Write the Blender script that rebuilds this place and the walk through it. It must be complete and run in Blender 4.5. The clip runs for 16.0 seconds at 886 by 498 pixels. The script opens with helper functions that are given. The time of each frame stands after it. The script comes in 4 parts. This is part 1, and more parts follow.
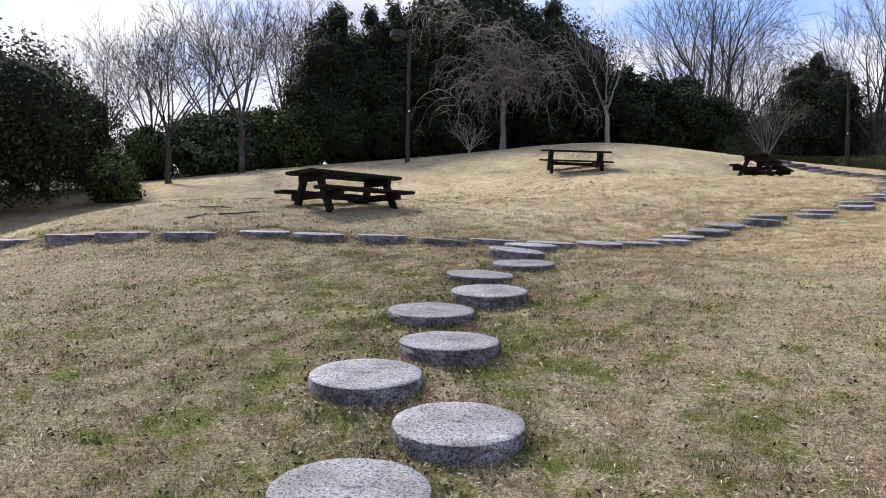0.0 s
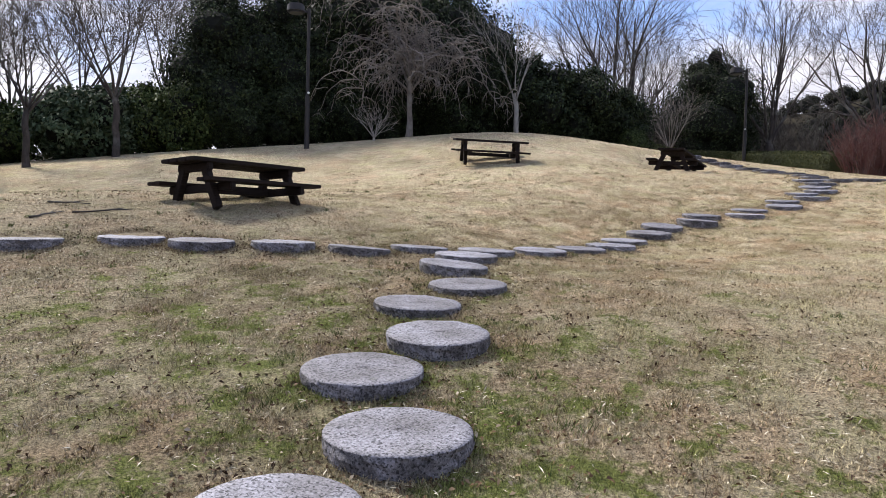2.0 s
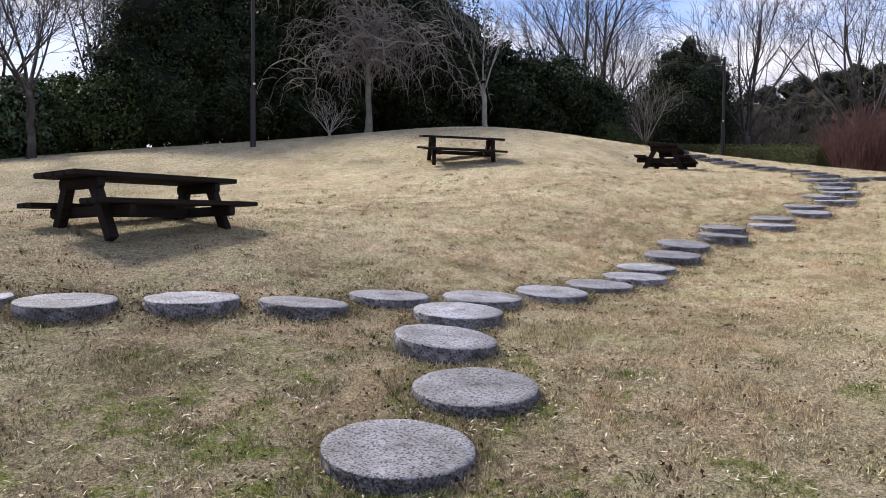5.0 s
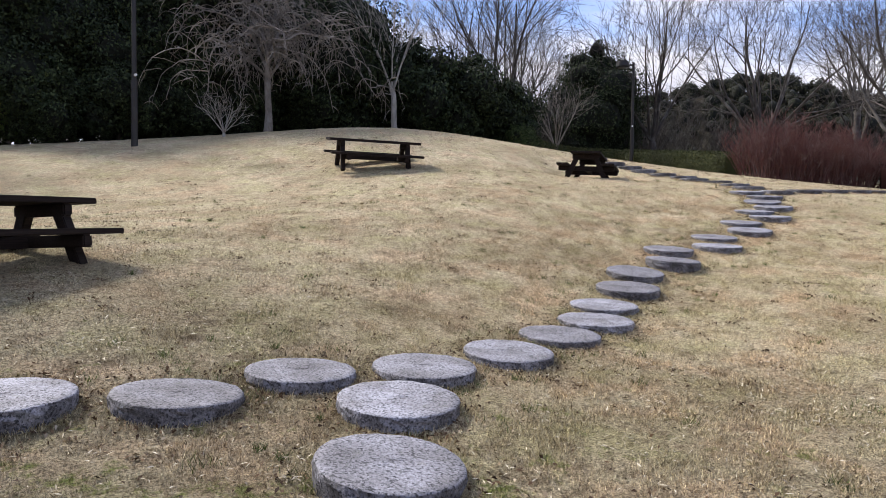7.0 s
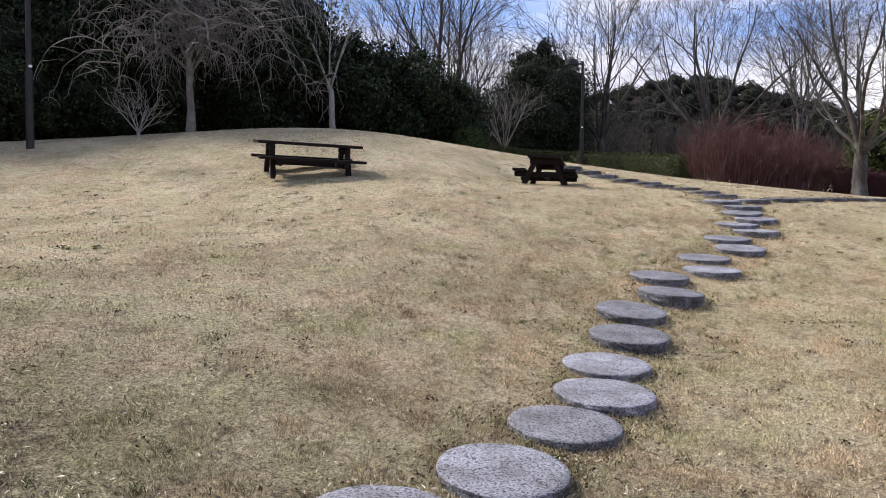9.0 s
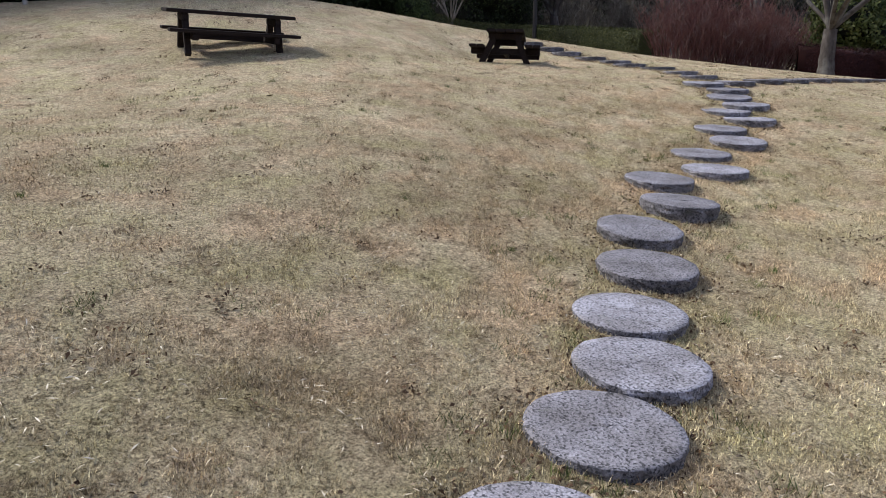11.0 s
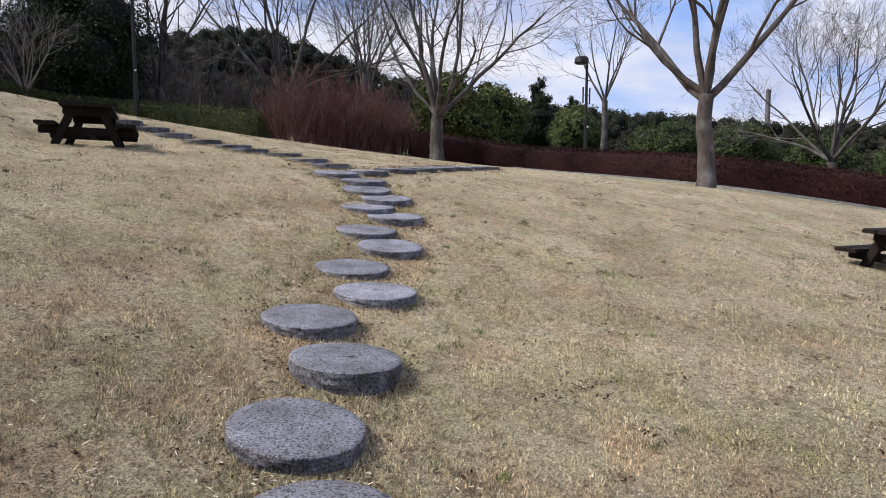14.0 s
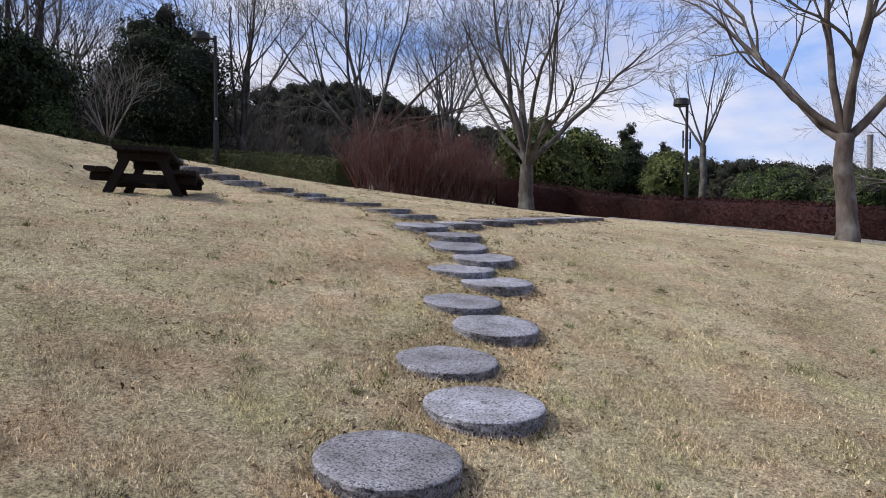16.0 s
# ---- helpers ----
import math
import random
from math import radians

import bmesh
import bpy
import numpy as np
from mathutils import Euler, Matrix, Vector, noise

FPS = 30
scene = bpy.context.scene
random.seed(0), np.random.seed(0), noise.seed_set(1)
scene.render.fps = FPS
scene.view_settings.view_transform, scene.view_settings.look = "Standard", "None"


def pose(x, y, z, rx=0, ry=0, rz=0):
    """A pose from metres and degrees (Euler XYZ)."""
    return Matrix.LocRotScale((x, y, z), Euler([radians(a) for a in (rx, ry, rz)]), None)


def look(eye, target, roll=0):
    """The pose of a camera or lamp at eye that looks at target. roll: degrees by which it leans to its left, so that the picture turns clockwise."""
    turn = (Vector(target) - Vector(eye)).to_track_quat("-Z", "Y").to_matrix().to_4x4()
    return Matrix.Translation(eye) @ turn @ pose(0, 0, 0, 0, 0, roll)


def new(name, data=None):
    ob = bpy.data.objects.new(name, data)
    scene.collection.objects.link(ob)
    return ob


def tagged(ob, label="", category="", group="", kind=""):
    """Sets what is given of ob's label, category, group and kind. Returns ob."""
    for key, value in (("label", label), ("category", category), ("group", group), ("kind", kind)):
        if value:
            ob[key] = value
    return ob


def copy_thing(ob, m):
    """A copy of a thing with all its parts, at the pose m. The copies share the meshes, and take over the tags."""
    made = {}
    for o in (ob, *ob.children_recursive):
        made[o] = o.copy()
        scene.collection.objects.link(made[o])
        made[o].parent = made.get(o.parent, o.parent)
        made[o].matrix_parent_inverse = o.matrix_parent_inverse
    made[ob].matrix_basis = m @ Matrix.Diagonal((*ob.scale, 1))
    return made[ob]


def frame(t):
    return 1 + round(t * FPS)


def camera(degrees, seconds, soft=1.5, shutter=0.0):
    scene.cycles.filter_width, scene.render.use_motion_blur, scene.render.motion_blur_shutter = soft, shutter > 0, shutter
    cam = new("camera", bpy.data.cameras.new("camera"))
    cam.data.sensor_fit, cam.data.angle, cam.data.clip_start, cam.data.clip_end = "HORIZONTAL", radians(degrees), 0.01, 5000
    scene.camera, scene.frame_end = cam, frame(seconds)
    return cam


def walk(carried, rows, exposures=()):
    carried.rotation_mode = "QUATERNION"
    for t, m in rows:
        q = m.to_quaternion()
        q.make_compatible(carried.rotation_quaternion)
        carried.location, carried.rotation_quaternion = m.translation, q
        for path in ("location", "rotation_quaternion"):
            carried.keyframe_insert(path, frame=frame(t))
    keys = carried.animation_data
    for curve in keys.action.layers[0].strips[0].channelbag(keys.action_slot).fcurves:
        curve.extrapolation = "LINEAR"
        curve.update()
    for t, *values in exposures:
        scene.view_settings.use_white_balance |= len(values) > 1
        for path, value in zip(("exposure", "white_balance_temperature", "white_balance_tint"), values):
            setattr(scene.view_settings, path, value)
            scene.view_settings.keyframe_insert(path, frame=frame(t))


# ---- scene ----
cam = camera(64.0, 16.0, soft=0.65)
PATH = [
    (0, (0.292, -0.148, 1.359), (0.679, 1.814, 1.334), 1.1),
    (0.5, (0.331, 0.235, 1.452), (0.761, 2.188, 1.427), 1.1),
    (1, (0.349, 0.592, 1.482), (0.836, 2.532, 1.449), 1.1),
    (1.5, (0.333, 0.984, 1.571), (0.905, 2.9, 1.532), 1.3),
    (2, (0.379, 1.375, 1.571), (1.047, 3.259, 1.515), 1.4),
    (2.5, (0.468, 1.725, 1.688), (1.21, 3.58, 1.608), 1.3),
    (3, (0.536, 2.057, 1.688), (1.315, 3.897, 1.596), 0.9),
    (3.5, (0.645, 2.46, 1.798), (1.408, 4.306, 1.696), 0.6),
    (3.7, (0.701, 2.582, 1.815), (1.448, 4.435, 1.713), 0.5),
    (5.8, (1.035, 3.967, 2.057), (1.89, 5.775, 2.006), 1.1),
    (6, (1.06, 4.084, 2.087), (1.954, 5.873, 2.035), 1.2),
    (6.5, (1.211, 4.4, 2.165), (2.171, 6.153, 2.092), 1.0),
    (7, (1.333, 4.788, 2.224), (2.351, 6.508, 2.145), 0.7),
    (7.5, (1.504, 5.14, 2.263), (2.595, 6.814, 2.189), 0.4),
    (8, (1.765, 5.484, 2.357), (2.911, 7.122, 2.287), 0.4),
    (8.5, (1.943, 5.854, 2.376), (3.111, 7.476, 2.306), 0.3),
    (8.7, (1.997, 6.003, 2.417), (3.158, 7.63, 2.349), 0.4),
    (10.8, (2.632, 7.293, 2.593), (3.857, 8.828, 2.212), -0.2),
    (11, (2.74, 7.426, 2.601), (4.004, 8.919, 2.185), 0.2),
    (11.5, (2.924, 7.641, 2.612), (4.279, 9.046, 2.173), 0.0),
    (12, (3.142, 7.913, 2.691), (4.638, 9.18, 2.294), -0.0),
    (12.5, (3.284, 8.082, 2.701), (4.902, 9.195, 2.32), -0.2),
    (13, (3.664, 8.345, 2.742), (5.432, 9.209, 2.391), -0.4),
    (13.5, (4.052, 8.527, 2.753), (5.892, 9.265, 2.486), -0.1),
    (14, (4.422, 8.677, 2.794), (6.289, 9.364, 2.591), 0.0),
    (14.5, (4.804, 8.866, 2.815), (6.651, 9.623, 2.686), 0.1),
    (15, (5.133, 9.064, 2.814), (6.951, 9.895, 2.734), 0.2),
    (15.5, (5.519, 9.3, 2.841), (7.322, 10.164, 2.778), 0.4),
    (16, (5.878, 9.56, 2.847), (7.667, 10.45, 2.781), 0.1),
]
walk(cam, [(t, look(eye, target, roll)) for t, eye, target, roll in PATH],
     [(0.0, 0.74, 6750, 10), (3.5, 0.74, 6750, 10), (8.5, 0.64, 6650, 10), (12.0, 0.38, 6500, 10), (16.0, 0.36, 6450, 10)])

# ---- world, sun ----
SUN_DIR = Vector((-0.35, 0.62, 0.70)).normalized()
world = bpy.data.worlds.new("world")
scene.world = world
world.use_nodes = True
wt = world.node_tree
wt.nodes.clear()


def wn(kind, **kw):
    n = wt.nodes.new(kind)
    for k, v in kw.items():
        n.inputs[k].default_value = v
    return n


sky = wt.nodes.new("ShaderNodeTexSky")
sky.sky_type = "NISHITA"
sky.sun_disc = False
sky.sun_elevation = math.asin(SUN_DIR.z)
sky.sun_rotation = math.atan2(SUN_DIR.x, SUN_DIR.y)
coord = wt.nodes.new("ShaderNodeTexCoord")
stretch = wt.nodes.new("ShaderNodeMapping")
stretch.inputs["Scale"].default_value = (1.0, 1.0, 2.6)
stretch.inputs["Location"].default_value = (3.1, 0.7, 0.4)
cloud = wn("ShaderNodeTexNoise", Scale=2.3, Detail=9.0, Roughness=0.58)
cover = wt.nodes.new("ShaderNodeValToRGB")
cover.color_ramp.elements[0].position, cover.color_ramp.elements[1].position = 0.38, 0.56
low_sky = wt.nodes.new("ShaderNodeSeparateXYZ")
bank = wt.nodes.new("ShaderNodeMapRange")
for k, v in ((1, 0.04), (2, 0.34), (3, 0.11), (4, -0.06)):
    bank.inputs[k].default_value = v
heaped = wt.nodes.new("ShaderNodeMath")
heaped.operation = "ADD"
shade = wn("ShaderNodeTexNoise", Scale=4.0, Detail=5.0)
greys = wt.nodes.new("ShaderNodeValToRGB")
greys.color_ramp.elements[0].color = (5.0, 5.1, 6.3, 1)
greys.color_ramp.elements[1].color = (7.4, 7.4, 8.0, 1)
greys.color_ramp.elements[0].position, greys.color_ramp.elements[1].position = 0.35, 0.65
haze = wt.nodes.new("ShaderNodeMix")
haze.data_type = "RGBA"
haze.inputs[0].default_value = 0.65
haze.inputs[7].default_value = (2.6, 4.1, 8.6, 1)
both = wt.nodes.new("ShaderNodeMix")
both.data_type = "RGBA"
back = wn("ShaderNodeBackground", Strength=0.1)
out = wt.nodes.new("ShaderNodeOutputWorld")
for a, b in ((coord.outputs["Generated"], stretch.inputs[0]), (stretch.outputs[0], cloud.inputs["Vector"]), (stretch.outputs[0], shade.inputs["Vector"]),
             (coord.outputs["Generated"], low_sky.inputs[0]), (low_sky.outputs["Z"], bank.inputs[0]), (cloud.outputs[0], heaped.inputs[0]), (bank.outputs[0], heaped.inputs[1]), (heaped.outputs[0], cover.inputs[0]), (shade.outputs[0], greys.inputs[0]), (cover.outputs[0], both.inputs[0]), (sky.outputs[0], haze.inputs[6]),
             (haze.outputs[2], both.inputs[6]), (greys.outputs[0], both.inputs[7]), (both.outputs[2], back.inputs[0]), (back.outputs[0], out.inputs[0])):
    wt.links.new(a, b)

sun = new("sun", bpy.data.lights.new("sun", "SUN"))
sun.data.energy, sun.data.angle, sun.data.color = 3.9, radians(11), (1.0, 0.97, 0.93)
sun.matrix_world = look(SUN_DIR * 50, (0, 0, 0))

# ---- materials ----


def material(name, rough=0.8, metal=0.0, spec=0.3):
    m = bpy.data.materials.new(name)
    m.use_nodes = True
    b = m.node_tree.nodes["Principled BSDF"]
    b.inputs["Roughness"].default_value, b.inputs["Metallic"].default_value, b.inputs["Specular IOR Level"].default_value = rough, metal, spec
    return m, m.node_tree, b


def node(t, kind, ins=(), operation=""):
    n = t.nodes.new(kind)
    if operation:
        n.operation = operation
    for k, v in dict(ins).items():
        if hasattr(v, "is_linked"):
            t.links.new(v, n.inputs[k])
        else:
            n.inputs[k].default_value = v
    return n


def ramp(t, fac, *stops):
    n = t.nodes.new("ShaderNodeValToRGB")
    r = n.color_ramp
    while len(r.elements) < len(stops):
        r.elements.new(0.5)
    for e, (p, c) in zip(r.elements, stops):
        e.position, e.color = p, (*c, 1)
    t.links.new(fac, n.inputs[0])
    return n.outputs[0]


def mixed(t, fac, a, b, blend="MIX"):
    n = t.nodes.new("ShaderNodeMix")
    n.data_type, n.blend_type = "RGBA", blend
    for k, v in ((0, fac), (6, a), (7, b)):
        if hasattr(v, "is_linked"):
            t.links.new(v, n.inputs[k])
        else:
            n.inputs[k].default_value = v if k == 0 else (*v, 1)
    return n.outputs[2]


def noise_out(t, vec, scale, detail=4.0, rough=0.55, what="Fac"):
    return node(t, "ShaderNodeTexNoise", {"Vector": vec, "Scale": scale, "Detail": detail, "Roughness": rough}).outputs[what]


def bumped(t, b, height, strength=0.4, distance=0.02):
    n = node(t, "ShaderNodeBump", {"Height": height, "Strength": strength, "Distance": distance})
    t.links.new(n.outputs[0], b.inputs["Normal"])


def position(t):
    return node(t, "ShaderNodeNewGeometry").outputs["Position"]


def lawn_colour(t, p):
    """Straw-coloured winter lawn with brown thatch, grey patches and moss."""
    straw = ramp(t, noise_out(t, p, 0.9, 6), (0.3, (0.39, 0.33, 0.218)), (0.5, (0.51, 0.445, 0.31)), (0.72, (0.61, 0.54, 0.39)))
    hue = ramp(t, noise_out(t, p, 1.7, 5, 0.6), (0.36, (1.07, 0.98, 0.97)), (0.5, (1.0, 1.0, 1.0)), (0.66, (0.93, 0.97, 0.86)))
    c = mixed(t, 1.0, straw, hue, "MULTIPLY")
    thatch = ramp(t, noise_out(t, p, 3.6, 9, 0.72), (0.5, (0, 0, 0)), (0.68, (0.9, 0.9, 0.9)))
    c = mixed(t, thatch, c, (0.27, 0.21, 0.14))
    # tussocks a hand wide or less, each of its own tone, with a darker mottle over them
    tuss = node(t, "ShaderNodeTexVoronoi", {"Vector": node(t, "ShaderNodeVectorMath", {0: p, 1: noise_out(t, p, 14, 3, 0.6, "Color")}, operation="ADD").outputs[0], "Scale": 17.0})
    tone = node(t, "ShaderNodeSeparateColor", {0: tuss.outputs["Color"]}).outputs[0]
    c = mixed(t, 0.55, c, ramp(t, tone, (0.0, (0.5, 0.47, 0.43)), (0.3, (0.85, 0.83, 0.8)), (1.0, (1.2, 1.19, 1.15))), "MULTIPLY")
    mottle = ramp(t, noise_out(t, p, 22.0, 9, 0.8), (0.36, (0.42, 0.38, 0.34)), (0.5, (0.96, 0.95, 0.93)), (0.7, (1.24, 1.23, 1.2)))
    c = mixed(t, 1.0, c, mottle, "MULTIPLY")
    clods = ramp(t, noise_out(t, p, 7.0, 10, 0.82), (0.585, (0, 0, 0)), (0.66, (0.85, 0.85, 0.85)))
    c = mixed(t, clods, c, (0.15, 0.115, 0.07))
    # the turf gets lighter away from the lower lawn round the first stones
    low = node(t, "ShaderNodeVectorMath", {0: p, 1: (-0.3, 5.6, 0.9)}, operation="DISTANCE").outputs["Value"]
    paler = node(t, "ShaderNodeMapRange", {0: low, 1: 2.0, 2: 7.0, 3: 0.93, 4: 1.24}).outputs[0]
    c = mixed(t, 1.0, c, node(t, "ShaderNodeCombineXYZ", {0: paler, 1: paler, 2: paler}).outputs[0], "MULTIPLY")
    # darker round the first table: its soft shadow painted into the turf colour
    worn_shaded = node(t, "ShaderNodeVectorMath", {0: p, 1: (0.2, 9.8, 1.5)}, operation="DISTANCE").outputs["Value"]
    table_shade = node(t, "ShaderNodeMapRange", {0: worn_shaded, 1: 0.8, 2: 3.4, 3: 0.74, 4: 1.0}).outputs[0]
    c = mixed(t, 1.0, c, node(t, "ShaderNodeCombineXYZ", {0: table_shade, 1: table_shade, 2: table_shade}).outputs[0], "MULTIPLY")
    # moss and fresh grass thrive in the damp lower lawn round the first stones
    wet = node(t, "ShaderNodeVectorMath", {0: p, 1: (0.8, 4.4, 0.8)}, operation="DISTANCE").outputs["Value"]
    damp = node(t, "ShaderNodeMapRange", {0: wet, 1: 1.5, 2: 7.5, 3: 0.125, 4: -0.075}).outputs[0]
    m = node(t, "ShaderNodeMath", {0: noise_out(t, p, 3.3, 10, 0.78), 1: damp}, operation="ADD").outputs[0]
    low2 = node(t, "ShaderNodeVectorMath", {0: p, 1: (8.9, 9.3, 1.7)}, operation="DISTANCE").outputs["Value"]
    damp2 = node(t, "ShaderNodeMapRange", {0: low2, 1: 0.3, 2: 2.4, 3: 0.12, 4: 0.0}).outputs[0]
    m = node(t, "ShaderNodeMath", {0: m, 1: damp2}, operation="ADD").outputs[0]
    moss = ramp(t, m, (0.6, (0, 0, 0)), (0.69, (0.92, 0.92, 0.92)))
    c = mixed(t, moss, c, mixed(t, noise_out(t, p, 30, 5, 0.7), (0.10, 0.135, 0.025), (0.27, 0.30, 0.085)))
    return c


def lawn_material():
    m, t, b = material("winter_lawn", 0.95, spec=0.1)
    p = position(t)
    c = lawn_colour(t, p)
    fine = noise_out(t, p, 75, 7, 0.75)
    c = mixed(t, 0.9, c, ramp(t, fine, (0.38, (0.2, 0.18, 0.16)), (0.5, (0.85, 0.83, 0.8)), (0.62, (1.3, 1.27, 1.22))), "MULTIPLY")
    # the ground turns one dark brown under the wood behind the lawn and far off
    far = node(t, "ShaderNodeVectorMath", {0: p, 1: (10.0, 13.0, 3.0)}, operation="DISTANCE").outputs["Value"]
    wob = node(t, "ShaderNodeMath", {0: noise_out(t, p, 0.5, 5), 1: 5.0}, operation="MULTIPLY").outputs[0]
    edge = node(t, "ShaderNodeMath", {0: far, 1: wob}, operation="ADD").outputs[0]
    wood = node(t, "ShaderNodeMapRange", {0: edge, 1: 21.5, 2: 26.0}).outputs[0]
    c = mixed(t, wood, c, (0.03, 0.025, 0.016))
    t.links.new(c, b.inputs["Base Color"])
    bumped(t, b, noise_out(t, p, 34, 9, 0.8), 1.0, 0.05)
    return m


def blade_material():
    m, t, b = material("grass_blades", 0.85, spec=0.15)
    p = position(t)
    c = lawn_colour(t, p)
    r = node(t, "ShaderNodeNewGeometry").outputs["Random Per Island"]
    tint = ramp(t, r, (0.0, (0.32, 0.28, 0.23)), (0.25, (0.7, 0.66, 0.6)), (0.6, (1.08, 1.06, 1.0)), (0.9, (1.35, 1.33, 1.27)), (1.0, (1.6, 1.58, 1.53)))
    t.links.new(mixed(t, 1.0, c, tint, "MULTIPLY"), b.inputs["Base Color"])
    return m


def granite_material(name, shade_side):
    m, t, b = material(name, 0.75, spec=0.3)
    p = node(t, "ShaderNodeTexCoord").outputs["Object"]
    r = node(t, "ShaderNodeObjectInfo").outputs["Random"]
    off = node(t, "ShaderNodeVectorMath", {0: p, 1: node(t, "ShaderNodeCombineXYZ", {0: r, 1: r}).outputs[0]}, operation="ADD").outputs[0]
    cells = node(t, "ShaderNodeTexVoronoi", {"Vector": off, "Scale": 115.0})
    grain = node(t, "ShaderNodeSeparateColor", {0: cells.outputs["Color"]}).outputs[0]
    c = ramp(t, grain, (0.0, (0.06, 0.06, 0.066)), (0.13, (0.12, 0.12, 0.13)), (0.24, (0.26, 0.256, 0.276)), (0.95, (0.37, 0.364, 0.392)))
    pits = ramp(t, noise_out(t, off, 75, 5, 0.7), (0.36, (0.35, 0.35, 0.36)), (0.5, (1.0, 1.0, 1.0)), (0.68, (1.16, 1.16, 1.18)))
    c = mixed(t, 1.0, c, pits, "MULTIPLY")
    wear = ramp(t, noise_out(t, off, 3.5, 6, 0.6), (0.38, (0.62, 0.6, 0.58)), (0.62, (1.05, 1.05, 1.06)))
    c = mixed(t, 1.0, c, wear, "MULTIPLY")
    tone = ramp(t, r, (0.0, (0.66, 0.64, 0.63)), (1.0, (1.08, 1.08, 1.1)))
    c = mixed(t, 1.0, c, tone, "MULTIPLY")
    lichen = ramp(t, noise_out(t, off, 9, 6), (0.62, (0, 0, 0)), (0.72, (1, 1, 1)))
    c = mixed(t, node(t, "ShaderNodeMath", {0: lichen, 1: 0.45}, operation="MULTIPLY").outputs[0], c, (0.14, 0.145, 0.11))
    # side faces: a dark mottle of painted shade along with soiling
    if shade_side:
        side_mottle = ramp(t, noise_out(t, off, 7, 7, 0.7), (0.32, (0.3, 0.29, 0.27)), (0.62, (0.9, 0.89, 0.88)))
        c = mixed(t, 1.0, c, side_mottle, "MULTIPLY")
    t.links.new(c, b.inputs["Base Color"])
    bumped(t, b, mixed(t, 0.5, noise_out(t, off, 130, 5, 0.7), cells.outputs["Distance"]), 0.8, 0.006)
    return m


def wood_material():
    m, t, b = material("dark_stained_timber", 0.8, spec=0.15)
    p = node(t, "ShaderNodeTexCoord").outputs["Object"]
    g = node(t, "ShaderNodeMapping", {0: p, "Scale": (1.2, 22, 22)}).outputs[0]
    c = ramp(t, noise_out(t, g, 3, 6, 0.6), (0.3, (0.009, 0.006, 0.005)), (0.7, (0.024, 0.016, 0.013)))
    worn_shaded = ramp(t, noise_out(t, p, 5, 6, 0.6), (0.6, (0, 0, 0)), (0.8, (0.4, 0.4, 0.4)))
    c = mixed(t, worn_shaded, c, (0.06, 0.045, 0.038))
    t.links.new(c, b.inputs["Base Color"])
    bumped(t, b, noise_out(t, g, 5, 5), 0.5, 0.004)
    return m


def end_grain_material():
    m, t, b = material("weathered_end_grain", 0.8)
    p = node(t, "ShaderNodeTexCoord").outputs["Object"]
    c = ramp(t, noise_out(t, p, 40, 5), (0.3, (0.05, 0.035, 0.028)), (0.7, (0.14, 0.1, 0.08)))
    t.links.new(c, b.inputs["Base Color"])
    return m


def metal_material():
    m, t, b = material("brown_painted_steel", 0.5, spec=0.4)
    p = position(t)
    c = ramp(t, noise_out(t, p, 6, 5), (0.3, (0.011, 0.009, 0.008)), (0.7, (0.02, 0.016, 0.014)))
    t.links.new(c, b.inputs["Base Color"])
    return m


def bark_material(name, dark, light, scale=9.0):
    m, t, b = material(name, 0.9, spec=0.15)
    p = position(t)
    s = node(t, "ShaderNodeMapping", {0: p, "Scale": (1, 1, 0.35)}).outputs[0]
    c = ramp(t, noise_out(t, s, scale, 7, 0.65), (0.32, dark), (0.68, light))
    patch = ramp(t, noise_out(t, p, 2.4, 5), (0.5, (0, 0, 0)), (0.7, (0.6, 0.6, 0.6)))
    c = mixed(t, patch, c, tuple(0.6 * a + 0.4 * q for a, q in zip(light, (0.35, 0.36, 0.33))))
    t.links.new(c, b.inputs["Base Color"])
    bumped(t, b, noise_out(t, s, scale * 2.5, 6, 0.7), 0.7, 0.02)
    return m


def leaf_material(name, *stops, rough=0.65):
    m, t, b = material(name, rough, spec=0.15)
    r = node(t, "ShaderNodeNewGeometry").outputs["Random Per Island"]
    c = ramp(t, r, *stops)
    big = ramp(t, noise_out(t, position(t), 0.8, 4), (0.35, (0.7, 0.7, 0.7)), (0.65, (1.25, 1.25, 1.2)))
    t.links.new(mixed(t, 1.0, c, big, "MULTIPLY"), b.inputs["Base Color"])
    return m


def plain_material(name, colour, rough=0.8, var=0.25, scale=8):
    m, t, b = material(name, rough)
    c = ramp(t, noise_out(t, position(t), scale, 5), (0.3, tuple(v * (1 - var) for v in colour)), (0.7, tuple(v * (1 + var) for v in colour)))
    t.links.new(c, b.inputs["Base Color"])
    return m


LAWN, BLADES, GRANITE, TIMBER, END, STEEL = lawn_material(), blade_material(), granite_material("granite", False), wood_material(), end_grain_material(), metal_material()
# darker copy of the granite, with the sides' shade put into its colour
GRANITE_SIDE = granite_material("shaded_soiled_granite", True)
BARK_GREY = bark_material("zelkova_bark", (0.04, 0.034, 0.03), (0.098, 0.085, 0.077))
BARK_FLAKE = bark_material("flaking_zelkova_bark", (0.05, 0.038, 0.032), (0.14, 0.115, 0.103), 5.0)
BARK_WEEP = bark_material("weeping_bark", (0.1, 0.085, 0.073), (0.27, 0.235, 0.205))
BARK_DARK = bark_material("dark_bark", (0.03, 0.026, 0.023), (0.085, 0.072, 0.064))
BARK_PALE = bark_material("pale_bark", (0.20, 0.18, 0.155), (0.38, 0.35, 0.31))
